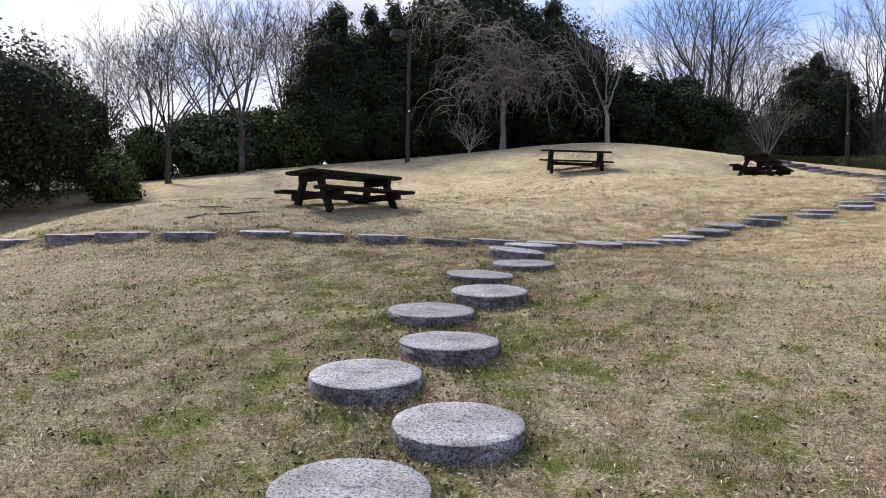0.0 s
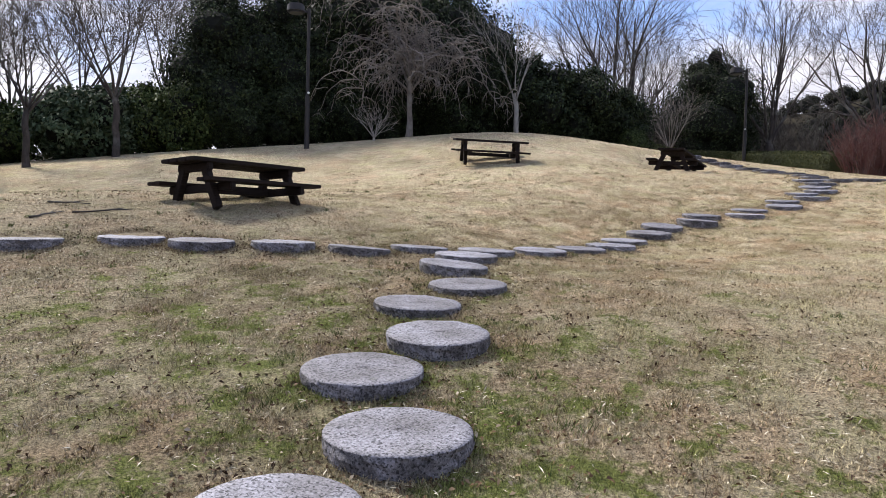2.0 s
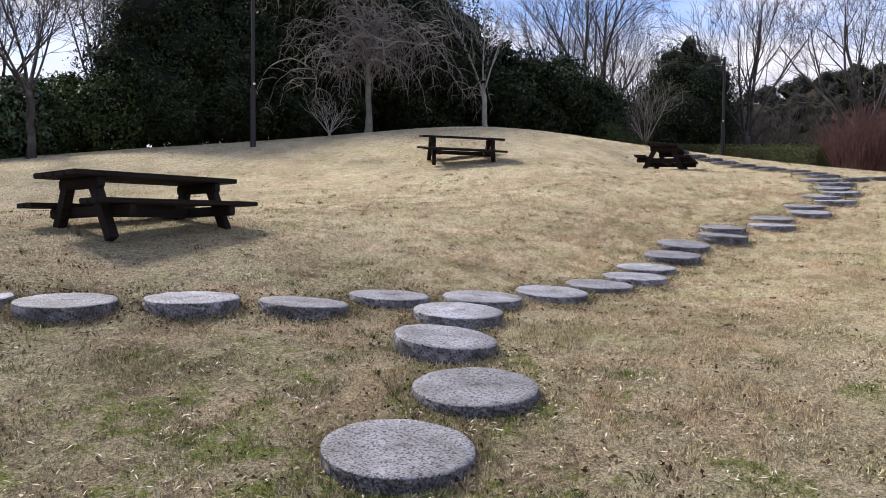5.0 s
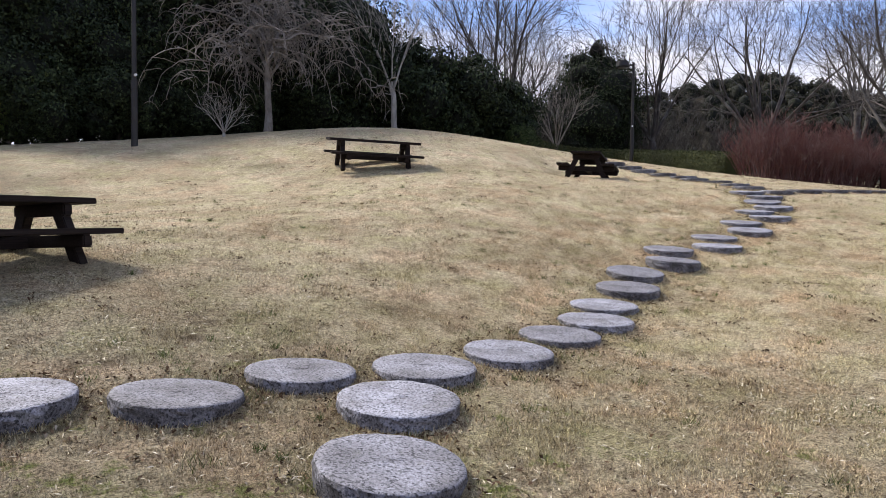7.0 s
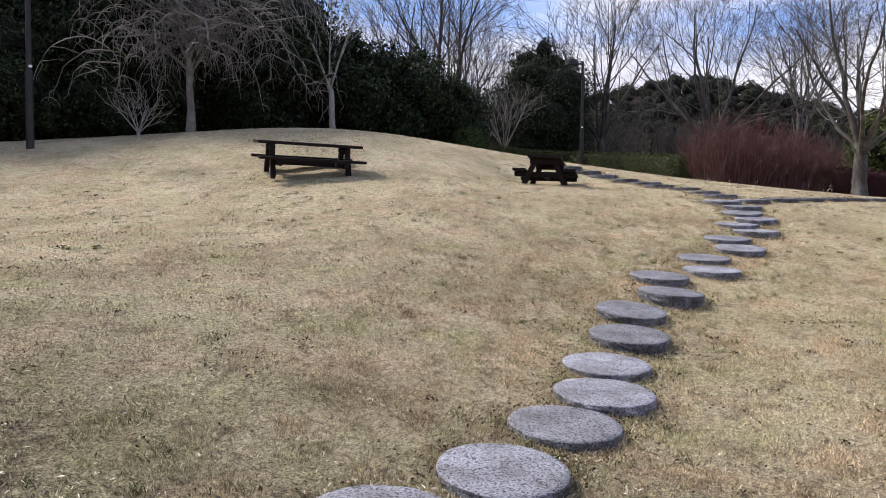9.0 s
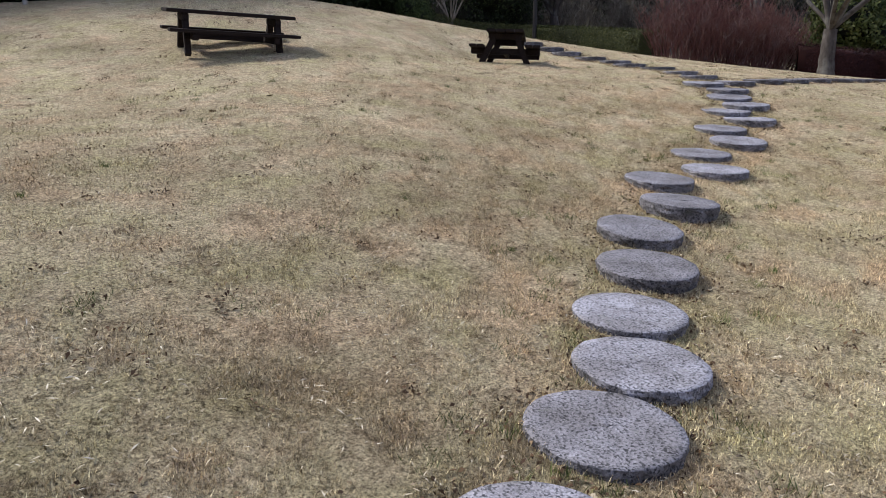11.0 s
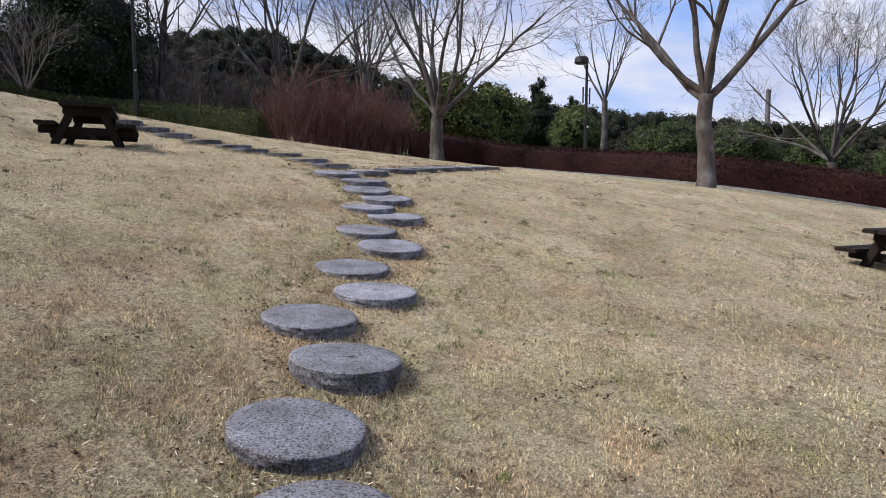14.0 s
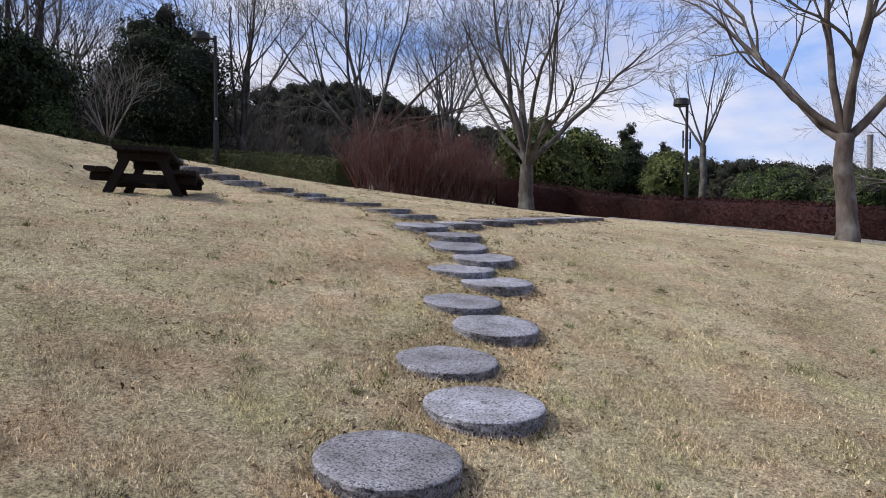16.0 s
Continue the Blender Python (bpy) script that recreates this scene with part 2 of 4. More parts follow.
TWIG_RED = bark_material("red_brown_twigs", (0.075, 0.03, 0.028), (0.155, 0.072, 0.064))
TWIG_HEDGE = leaf_material("dark_red_hedge_leaf", (0.0, (0.014, 0.005, 0.005)), (0.6, (0.036, 0.011, 0.010)), (1.0, (0.075, 0.026, 0.021)), rough=0.7)
LEAF_DARK = leaf_material("dark_evergreen_leaf", (0.0, (0.008, 0.012, 0.005)), (0.7, (0.021, 0.031, 0.012)), (1.0, (0.06, 0.078, 0.034)))
LEAF_MID = leaf_material("evergreen_leaf", (0.0, (0.018, 0.03, 0.009)), (0.6, (0.05, 0.072, 0.021)), (1.0, (0.12, 0.145, 0.052)))
LEAF_HEDGE = leaf_material("clipped_hedge_leaf", (0.0, (0.022, 0.027, 0.010)), (0.6, (0.052, 0.06, 0.02)), (1.0, (0.12, 0.125, 0.05)))
LEAF_GREY = leaf_material("rhododendron_leaf", (0.0, (0.03, 0.05, 0.025)), (0.6, (0.07, 0.1, 0.055)), (1.0, (0.13, 0.16, 0.1)))
LEAF_YELLOW = leaf_material("bamboo_leaf", (0.0, (0.035, 0.045, 0.012)), (0.6, (0.08, 0.1, 0.028)), (1.0, (0.17, 0.18, 0.07)))
LEAF_HILL = leaf_material("hill_forest_leaf", (0.0, (0.012, 0.014, 0.007)), (0.6, (0.026, 0.028, 0.014)), (1.0, (0.055, 0.048, 0.03)), rough=0.8)
LITTER = leaf_material("fallen_leaf", (0.0, (0.045, 0.025, 0.015)), (0.6, (0.11, 0.065, 0.035)), (0.9, (0.22, 0.16, 0.1)), (1.0, (0.42, 0.35, 0.26)), rough=0.8)
FRESH = leaf_material("fresh_grass", (0.0, (0.04, 0.055, 0.015)), (0.6, (0.09, 0.12, 0.03)), (1.0, (0.2, 0.21, 0.08)))
STRAW = leaf_material("dead_straw", (0.0, (0.2, 0.16, 0.1)), (0.5, (0.45, 0.38, 0.27)), (1.0, (0.68, 0.61, 0.49)), rough=0.8)
# near-black colour standing in for the shade inside leafy crowns
INNER = plain_material("crown_inner_shade", (0.009, 0.010, 0.006), 0.95)
LENS = plain_material("white_reflector", (0.75, 0.75, 0.75), 0.3, 0.05)
DIFFUSER = plain_material("grey_diffuser", (0.12, 0.12, 0.115), 0.4, 0.1)
KERB = plain_material("concrete_kerb", (0.28, 0.27, 0.25), 0.9)
BRICK_OLD = plain_material("chimney_concrete", (0.16, 0.14, 0.13), 0.9)

# ---- mesh helpers ----


def shape(name, verts, faces, mat):
    """A mesh from arrays: verts n x 3, faces all triangles or all quads."""
    verts, faces = np.asarray(verts, np.float32).reshape(-1, 3), np.asarray(faces, np.int32)
    me = bpy.data.meshes.new(name)
    n, k = faces.shape
    me.vertices.add(len(verts))
    me.vertices.foreach_set("co", verts.ravel())
    me.loops.add(n * k)
    me.loops.foreach_set("vertex_index", faces.ravel())
    me.polygons.add(n)
    me.polygons.foreach_set("loop_start", np.arange(0, n * k, k, dtype=np.int32))
    me.update(calc_edges=True)
    me.materials.append(mat)
    return me


def smooth(me):
    me.polygons.foreach_set("use_smooth", np.ones(len(me.polygons), bool))
    return me


def child(name, me, parent, label=""):
    ob = new(name, me)
    ob.parent = parent
    return tagged(ob, label)


def part(name, bm, mat, parent, label=""):
    """Links a bmesh as one mesh under a thing."""
    me = bpy.data.meshes.new(name)
    bm.normal_update()
    bm.to_mesh(me)
    bm.free()
    me.materials.append(mat)
    return child(name, me, parent, label)


def box(sx, sy, sz, m=Matrix(), bevel=0.006, bm=None):
    bm = bm or bmesh.new()
    made = bmesh.ops.create_cube(bm, size=1.0, matrix=m @ Matrix.Diagonal((sx, sy, sz, 1)))
    if bevel:
        es = list({e for v in made["verts"] for e in v.link_edges})
        bmesh.ops.bevel(bm, geom=es, offset=bevel, segments=2, affect="EDGES")
    return bm


def tube(rows, sides):
    """Verts and quads of a tube through rows of (point, radius)."""
    pts = np.array([r[0] for r in rows], float)
    rad = np.array([r[1] for r in rows], float)
    d = np.gradient(pts, axis=0)
    d /= np.linalg.norm(d, axis=1, keepdims=True) + 1e-9
    ref = np.where(np.abs(d[:, 2:3]) > 0.9, [[1.0, 0, 0]], [[0, 0, 1.0]])
    a = np.cross(d, ref)
    a /= np.linalg.norm(a, axis=1, keepdims=True) + 1e-9
    b = np.cross(d, a)
    ang = np.linspace(0, 2 * math.pi, sides, endpoint=False)
    v = pts[:, None] + rad[:, None, None] * (np.cos(ang)[None, :, None] * a[:, None] + np.sin(ang)[None, :, None] * b[:, None])
    i = np.arange(len(rows) - 1)[:, None] * sides + np.arange(sides)[None]
    j = np.arange(len(rows) - 1)[:, None] * sides + (np.arange(sides)[None] + 1) % sides
    return v.reshape(-1, 3), np.stack([i, j, j + sides, i + sides], -1).reshape(-1, 4)


def joined(parts):
    vs, fs, n = [], [], 0
    for v, f in parts:
        vs.append(v)
        fs.append(f + n)
        n += len(v)
    return np.concatenate(vs), np.concatenate(fs)


# ---- the lie of the land ----
PLANE = (0.014, 0.487, 1.194)
MOUNDS = [(0, 4, 0.292), (4, 8, 0.352), (0, 12, 0.543), (-5, 17, -0.362), (8, 13, 0.104), (13, 9, 0.225), (4, 18, -0.623), (11, 18, 0.72), (18, 15, -0.049), (0, 24, 0.7), (6, 25, 0.456), (12, 25, 0.984), (17, 23, 0.01), (23, 20, 0.261), (22, 9, 0.483), (12, 3, -0.297), (5, 0, -0.404), (28, 14, -0.303), (-8, 9, -0.816)]
DIPS = [(0.5, 1.5, 0.01), (1, 3.6, -0.193), (1.8, 5.6, 0.018), (2.7, 7.6, -0.105), (4.5, 8.9, -0.263), (6.2, 9.7, -0.31), (8.3, 10.8, -0.071), (10.3, 11.6, -0.329), (12.5, 12.8, 0.044), (0.5, 8.6, -0.224), (-2.5, 11.5, 0.497), (15.5, 17, -0.024), (9, 21, 0.123), (14.5, 22, -0.09), (12, 16.5, -0.32)]
MOUND_WIDTH, DIP_WIDTH = 5.0, 2.2
HOLLOWS = [(12.75, 17.6, -0.17, 1.3), (12.75, 18.1, -0.19, 0.7), (12.3, 16.3, 0.1, 0.6)]
HILLS = [(59, 130, 11.9, 15), (79, 119, 12.6, 15), (95, 106, 10.3, 15), (111, 89, 17.0, 15), (121, 73, 9.8, 15), (129, 54, 9.3, 15), (135, 34, 5.6, 15), (137, 14, 6.0, 15), (136, -9, 4.5, 15), (129, -36, 7.4, 15), (-120, 160, 12, 60)]


def land(x, y):
    x, y = np.asarray(x, float), np.asarray(y, float)
    far = np.hypot(x - 12, y - 14)
    keep = np.clip((75 - far) / 40, 0, 1)
    keep = keep * keep * (3 - 2 * keep)
    k = np.minimum(1, 48 / np.maximum(far, 1e-6))
    nx, ny = 12 + (x - 12) * k, 14 + (y - 14) * k
    z = PLANE[0] + PLANE[1] * nx / 10 + PLANE[2] * ny / 10
    for a, b, c in MOUNDS:
        z = z + c * np.exp(-((nx - a) ** 2 + (ny - b) ** 2) / (2 * MOUND_WIDTH**2))
    for a, b, c in DIPS:
        z = z + c * np.exp(-((nx - a) ** 2 + (ny - b) ** 2) / (2 * DIP_WIDTH**2))
    for a, b, c, w in HOLLOWS:
        z = z + c * np.exp(-((nx - a) ** 2 + (ny - b) ** 2) / (2 * w * w))
    z = z * keep + 1.5 * (1 - keep)
    away = np.clip((far - 32) / 30, 0, 1)
    for a, b, c, w in HILLS:
        z = z + away * c * np.exp(-((x - a) ** 2 + (y - b) ** 2) / (2 * w * w))
    return z


def z_at(x, y):
    return float(land(x, y))


def normal_at(x, y):
    e = 0.25
    return Vector((z_at(x - e, y) - z_at(x + e, y), z_at(x, y - e) - z_at(x, y + e), 2 * e)).normalized()


def lines(lo, hi, step, reach):
    """Grid lines: even between lo and hi, then ever wider out to reach."""
    mid = list(np.arange(lo, hi + step / 2, step))
    out, s, v = [], step, hi
    while v < reach:
        s *= 1.13
        v += s
        out.append(v)
    down, s, v = [], step, lo
    while v > -reach:
        s *= 1.13
        v -= s
        down.append(v)
    return np.array(down[::-1] + mid + out)


def build_ground():
    xs, ys = lines(-9, 30, 0.16, 1500), lines(-3, 30, 0.16, 1500)
    gx, gy = np.meshgrid(xs, ys, indexing="ij")
    gz = land(gx, gy)
    rng = np.random.default_rng(3)
    near = (gx > -9) & (gx < 30) & (gy > -3) & (gy < 30)
    gz = gz + near * rng.normal(0, 0.006, gz.shape)
    nx, ny = gx.shape
    i = (np.arange(nx - 1)[:, None] * ny + np.arange(ny - 1)[None]).ravel()
    f = np.stack([i, i + ny, i + ny + 1, i + 1], -1)
    ob = new("ground", smooth(shape("ground", np.stack([gx, gy, gz], -1), f, LAWN)))
    tagged(ob, "sloping winter lawn of straw-coloured grass with mossy patches", "ground", kind="structure")


build_ground()

# ---- stepping stones ----
# place, height of the top over the turf, slope of the top towards x and y
APPROACH = [(0.48, 2.52, 0.066, -0.01, -0.07), (1.01, 3.04, 0.066, -0.02, -0.08), (0.64, 3.72, 0.066, -0.02, -0.08), (1.20, 4.19, 0.061, -0.02, -0.05), (1.21, 4.90, 0.052, -0.02, -0.07),
    (1.74, 5.27, 0.074, -0.03, -0.10), (1.86, 6.05, 0.041, 0.01, -0.08), (2.42, 6.53, 0.049, -0.03, -0.07), (2.58, 7.28, 0.083, 0.06, -0.10), (2.96, 7.96, 0.071, 0.01, -0.06)]
LEFT_ROW = [(3.40, 8.48, 0.048, 0.01, -0.05), (2.67, 8.60, 0.039, 0.04, -0.04), (1.98, 8.41, 0.049, 0.07, -0.02), (1.24, 8.57, 0.063, 0.01, -0.03), (0.47, 8.63, 0.058, 0.01, -0.05),
    (-0.17, 8.89, 0.028, -0.00, -0.04), (-1.05, 8.80, 0.045, -0.01, -0.02), (-1.85, 9.00, 0.045, -0.01, -0.02), (-2.45, 9.20, 0.045, -0.02, -0.02), (-3.30, 9.60, 0.045, -0.03, -0.02)]
RIGHT_ROW = [(4.12, 8.62, 0.054, -0.00, -0.08), (4.83, 8.94, 0.040, 0.00, -0.06), (5.41, 9.18, 0.049, -0.01, -0.06), (5.87, 9.57, 0.038, -0.02, -0.07), (6.48, 9.88, 0.071, -0.04, -0.10),
    (7.03, 10.32, 0.068, -0.03, -0.14), (7.81, 10.49, 0.088, 0.01, -0.08), (8.32, 11.02, 0.059, -0.03, -0.09), (9.16, 10.96, 0.053, -0.02, -0.06), (9.67, 11.42, 0.033, -0.04, -0.08),
    (10.47, 11.43, 0.057, -0.07, -0.10), (10.86, 11.87, 0.039, -0.05, -0.08), (11.57, 11.87, 0.043, -0.04, -0.06), (11.77, 12.31, 0.026, -0.04, -0.07), (12.25, 12.29, 0.043, -0.06, -0.07),
    (12.54, 12.70, 0.034, -0.09, -0.11), (12.95, 12.95, 0.050, -0.05, -0.07), (13.15, 13.47, 0.050, -0.05, -0.07)]
UPPER_ROW = [(13.9, 14.0), (14.15, 14.5), (14.41, 15.14), (14.38, 15.74), (14.56, 16.2), (14.54, 16.8), (14.57, 17.45), (14.6, 17.95), (14.55, 18.5), (14.5, 19.1)]
SIDE_ROW = [(13.8, 13.3), (14.5, 13.18), (15.2, 13.08), (15.95, 13.02), (16.8, 13.0), (17.7, 13.0), (18.7, 13.0)]


def stone_mesh(seed):
    """A thick granite disc, roughly dressed, with a worn rim and broken, darker-toned sides."""
    rng = random.Random(seed)
    n = 56
    prof = ((0.0, 0.0), (0.11, 0.0), (0.2, 0.0), (0.27, -0.001), (0.311, -0.001), (0.315, -0.006), (0.3165, -0.022), (0.3165, -0.042), (0.315, -0.068), (0.309, -0.1), (0.3, -0.18))
    vs, fs = [], []
    for k, (r, z) in enumerate(prof):
        for a in range(n):
            t = a * 2 * math.pi / n
            c = Vector((math.cos(t), math.sin(t), z * 9 + seed * 7))
            w = 1 + 0.014 * noise.noise(c * 2.2) + (0.03 * noise.noise(c * 7) + 0.014 * rng.uniform(-1, 1) if k > 5 else 0.004 * noise.noise(c * 9))
            dz = 0.004 * noise.noise(Vector((r * math.cos(t) * 9, r * math.sin(t) * 9, seed))) + (0.006 * rng.uniform(-1, 1) if 5 < k < 10 else 0.0015 * rng.uniform(-1, 1))
            vs.append((r * w * math.cos(t), r * w * math.sin(t), z + dz))
    for k in range(len(prof) - 1):
        for a in range(n):
            b = (a + 1) % n
            fs.append((k * n + a, (k + 1) * n + a, (k + 1) * n + b, k * n + b))
    me = shape("stepping_stone", vs, fs, GRANITE)
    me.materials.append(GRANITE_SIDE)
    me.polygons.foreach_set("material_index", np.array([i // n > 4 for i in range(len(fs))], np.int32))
    me.polygons.foreach_set("use_smooth", np.array([i // n < 5 for i in range(len(fs))], bool))
    return me


STONE_MESHES = [stone_mesh(s) for s in range(6)]
LEVEL = [(x, y, 0.036, -0.01, -0.01) for x, y in UPPER_ROW] + [(x, y, 0.042, -0.02, -0.04) for x, y in SIDE_ROW]
LAID = APPROACH + LEFT_ROW + RIGHT_ROW + LEVEL
STONES = [(x, y) for x, y, *rest in LAID]


def build_stones():
    rng = random.Random(11)
    for x, y, lift, a, b in LAID:
        up = Vector((a + rng.uniform(-0.006, 0.006), b + rng.uniform(-0.006, 0.006), 1)).normalized()
        ob = new("stepping_stone", STONE_MESHES[rng.randrange(6)])
        size = rng.uniform(0.955, 0.995)
        ob.matrix_world = Matrix.Translation((x, y, z_at(x, y) + lift)) @ up.to_track_quat("Z", "Y").to_matrix().to_4x4() @ pose(0, 0, 0, 0, 0, rng.uniform(0, 360)) @ Matrix.Diagonal((size, size, 1, 1))
        tagged(ob, "round grey speckled granite stepping stone set in the lawn", "stepping stone", "stepping stones of the path")


build_stones()

# ---- picnic tables ----


def build_table():
    top = new("picnic_table")
    tagged(top, "dark brown timber picnic table with attached benches on the lawn", "picnic table", "picnic tables on the lawn")
    L, w = 1.84, 0.152
    for k in range(4):
        part("tabletop_plank", box(L, w, 0.05, pose(0, (k - 1.5) * (w + 0.012), 0.63)), TIMBER, top)
    for s in (-1, 1):
        for k in range(2):
            part("seat_plank", box(L, 0.122, 0.046, pose(0, s * (0.425 + k * 0.134), 0.372)), TIMBER, top)
    for e in (-1, 1):
        x = e * 0.66
        part("top_bearer", box(0.085, 0.6, 0.1, pose(x, 0, 0.553), 0.012), TIMBER, top)
        part("seat_bearer", box(0.085, 1.22, 0.1, pose(x - e * 0.087, 0, 0.298), 0.012), TIMBER, top)
        for s in (-1, 1):
            lean = math.degrees(math.atan2(0.26, 0.58))
            part("leg", box(0.085, 0.105, 0.63, pose(x + e * 0.001, s * 0.3, 0.322, s * lean), 0.008), TIMBER, top)
    part("stretcher", box(1.0, 0.065, 0.085, pose(0, 0, 0.29), 0.006), TIMBER, top)
    return top


TABLES = [(0.955, 11.117, 1.71, -2.46, -0.34, 36.3), (7.464, 18.03, 3.197, 6.9, 1.0, -13.4), (12.5, 17.15, 3.115, 1.9, 0.9, 42.0), (14.45, 6.15, round(z_at(14.45, 6.15), 2) - 0.1, 4, 1, -38)]


def build_tables():
    first = build_table()
    for k, (x, y, z, rx, ry, rz) in enumerate(TABLES):
        m = pose(x, y, z, 0, 0, rz) @ pose(0, 0, 0, rx, ry, 0)
        if k:
            copy_thing(first, m)
        else:
            first.matrix_world = m


build_tables()

# ---- park lamps ----


def build_lamp():
    lamp = new("street_lamp")
    tagged(lamp, "tall dark brown steel park lamp with a flat drum head", "street lamp", "park lamps")
    bm = bmesh.new()
    bmesh.ops.create_cone(bm, cap_ends=True, segments=16, radius1=0.06, radius2=0.05, depth=4.4, matrix=pose(0, 0, 2.1))
    part("pole", bm, STEEL, lamp)
    bm = bmesh.new()
    bmesh.ops.create_cone(bm, cap_ends=True, segments=16, radius1=0.08, radius2=0.076, depth=1.75, matrix=pose(0, 0, 0.77))
    part("base_sleeve", bm, STEEL, lamp)
    part("arm", box(0.3, 0.07, 0.07, pose(-0.12, 0, 4.2), 0.01), STEEL, lamp)
    bm = bmesh.new()
    bmesh.ops.create_cone(bm, cap_ends=True, segments=28, radius1=0.28, radius2=0.25, depth=0.26, matrix=pose(-0.42, 0, 4.23))
    bmesh.ops.bevel(bm, geom=[e for e in bm.edges if abs(e.verts[0].co.z - e.verts[1].co.z) < 1e-4], offset=0.04, segments=3, affect="EDGES")
    head = part("head", bm, STEEL, lamp)
    bm = bmesh.new()
    bmesh.ops.create_cone(bm, cap_ends=True, segments=24, radius1=0.2, radius2=0.2, depth=0.02, matrix=pose(-0.42, 0, 4.096))
    part("diffuser", bm, DIFFUSER, head, "dull grey lamp diffuser")
    bm = bmesh.new()
    bmesh.ops.create_cone(bm, cap_ends=True, segments=12, radius1=0.035, radius2=0.03, depth=0.05, matrix=pose(0, -0.08, 1.75, 90))
    part("reflector", bm, LENS, lamp, "small white reflector stud")
    return lamp


LAMPS = [(3.65, 23.33, 1.04, 15), (22.5, 25.69, 1.0, -40), (32.5, 13.1, 1.05, -20)]


def build_lamps():
    first = build_lamp()
    for k, (x, y, s, turn) in enumerate(LAMPS):
        m = pose(x, y, z_at(x, y) - 0.05, 0, 0, turn)
        lamp = copy_thing(first, m) if k else first
        lamp.matrix_world = m
        if k == 2:
            for s in (-1, 1):
                part("side_bar", box(0.05, 0.05, 0.62, pose(s * 0.26, 0, 2.95), 0.01), STEEL, lamp)
                part("bracket", box(0.26, 0.03, 0.03, pose(s * 0.13, 0, 2.95), 0.004), STEEL, lamp)


build_lamps()

# ---- trees ----


def grow(rng, out, start, way, length, radius, depth, p):
    """Adds a branch as a tube and lets side branches grow from it."""
    segs = max(3, min(8, int(length / p["seg"])))
    pts, d, pos = [], way.normalized(), start.copy()
    step = length / segs
    for k in range(segs + 1):
        r = radius * (1 - (1 - p["taper"]) * k / segs)
        pts.append((tuple(pos), r))
        wig = Vector((rng.gauss(0, 1), rng.gauss(0, 1), rng.gauss(0, 1))) * p["wiggle"]
        d = (d + wig + Vector((0, 0, p["lift"][min(depth, len(p["lift"]) - 1)])) * step).normalized()
        pos = pos + d * step
    sides = 10 if radius > 0.1 else 7 if radius > 0.04 else 5 if radius > 0.015 else 3
    out.append((depth, *tube(pts, sides)))
    if depth >= p["depth"]:
        return
    n = p["kids"][min(depth, len(p["kids"]) - 1)]
    n = max(1, round(n * rng.uniform(0.8, 1.2)))
    for k in range(n):
        f = p["from"] + (1 - p["from"]) * (k + rng.random()) / n
        f = min(f, 0.98)
        q = f * segs
        i = min(int(q), segs - 1)
        a, b = Vector(pts[i][0]), Vector(pts[i + 1][0])
        at = a.lerp(b, q - i)
        along = (b - a).normalized()
        side = along.orthogonal().normalized()
        side.rotate(Matrix.Rotation(k * 2.4 + rng.uniform(-0.5, 0.5), 3, along))
        ang = radians(rng.uniform(*p["angle"]))
        kid = along * math.cos(ang) + side * math.sin(ang)
        r = (pts[i][1] + (pts[i + 1][1] - pts[i][1]) * (q - i)) * rng.uniform(*p["thin"])
        grow(rng, out, at, kid, length * rng.uniform(*p["short"]) * (1.15 - 0.45 * f), max(r, p["least"]), depth + 1, p)


BASE = dict(seg=0.35, taper=0.25, wiggle=0.055, lift=(0.0, 0.05, 0.10, 0.10), kids=(6, 6, 5, 4), angle=(18, 42), thin=(0.42, 0.6), short=(0.5, 0.72), depth=4, least=0.006, **{"from": 0.28})


def bare_tree(name, seed, trunk, radius, limbs, limb_len, spread, bark, label, thin_trunk=0.8, stout=(0.3, 0.46), **more):
    """A leafless tree: a trunk that forks into limbs, which branch down to twigs."""
    rng = random.Random(seed)
    p = {**BASE, **more}
    out = []
    rows, x, y = [], 0.0, 0.0
    for k in range(9):
        f = k / 8
        flare = 1 + 0.35 * max(0, 1 - f * 5) ** 2
        rows.append(((x, y, trunk * f - 0.15 * (k == 0)), radius * flare * (1 - (1 - thin_trunk) * f)))
        x += rng.gauss(0, 0.012 * trunk)
        y += rng.gauss(0, 0.012 * trunk)
    trunk_mesh = tube(rows, 14)
    end = Vector(rows[-1][0])
    for k in range(limbs):
        a = k * 2 * math.pi / limbs + rng.uniform(-0.4, 0.4)
        s = radians(rng.uniform(*spread))
        way = Vector((math.cos(a) * math.sin(s), math.sin(a) * math.sin(s), math.cos(s)))
        low = Vector(rows[-1 - (k % 2)][0]).lerp(end, 0.5)
        grow(rng, out, low - way * radius * 0.3, way, limb_len * rng.uniform(0.85, 1.15), radius * rng.uniform(*stout), 1, p)
    tree = new(name)
    tagged(tree, label, "tree")
    child("trunk", smooth(shape("trunk", *trunk_mesh, bark)), tree)
    for v, f in [(v, f) for d, v, f in out if d <= 1]:
        child("limb", smooth(shape("limb", v, f, bark)), tree)
    child("crown", smooth(shape("crown", *joined([(v, f) for d, v, f in out if d > 1]), bark)), tree)
    return tree


def stand(first, spots):
    """Sets the first tree on its spot and copies of it on the rest: x, y, size, turn."""
    for k, (x, y, size, turn) in enumerate(spots):
        m = pose(x, y, z_at(x, y) - 0.05, 0, 0, turn)
        if k:
            ob = copy_thing(first, m)
        else:
            ob = first
        ob.matrix_basis = m @ Matrix.Diagonal((size, size, size, 1))


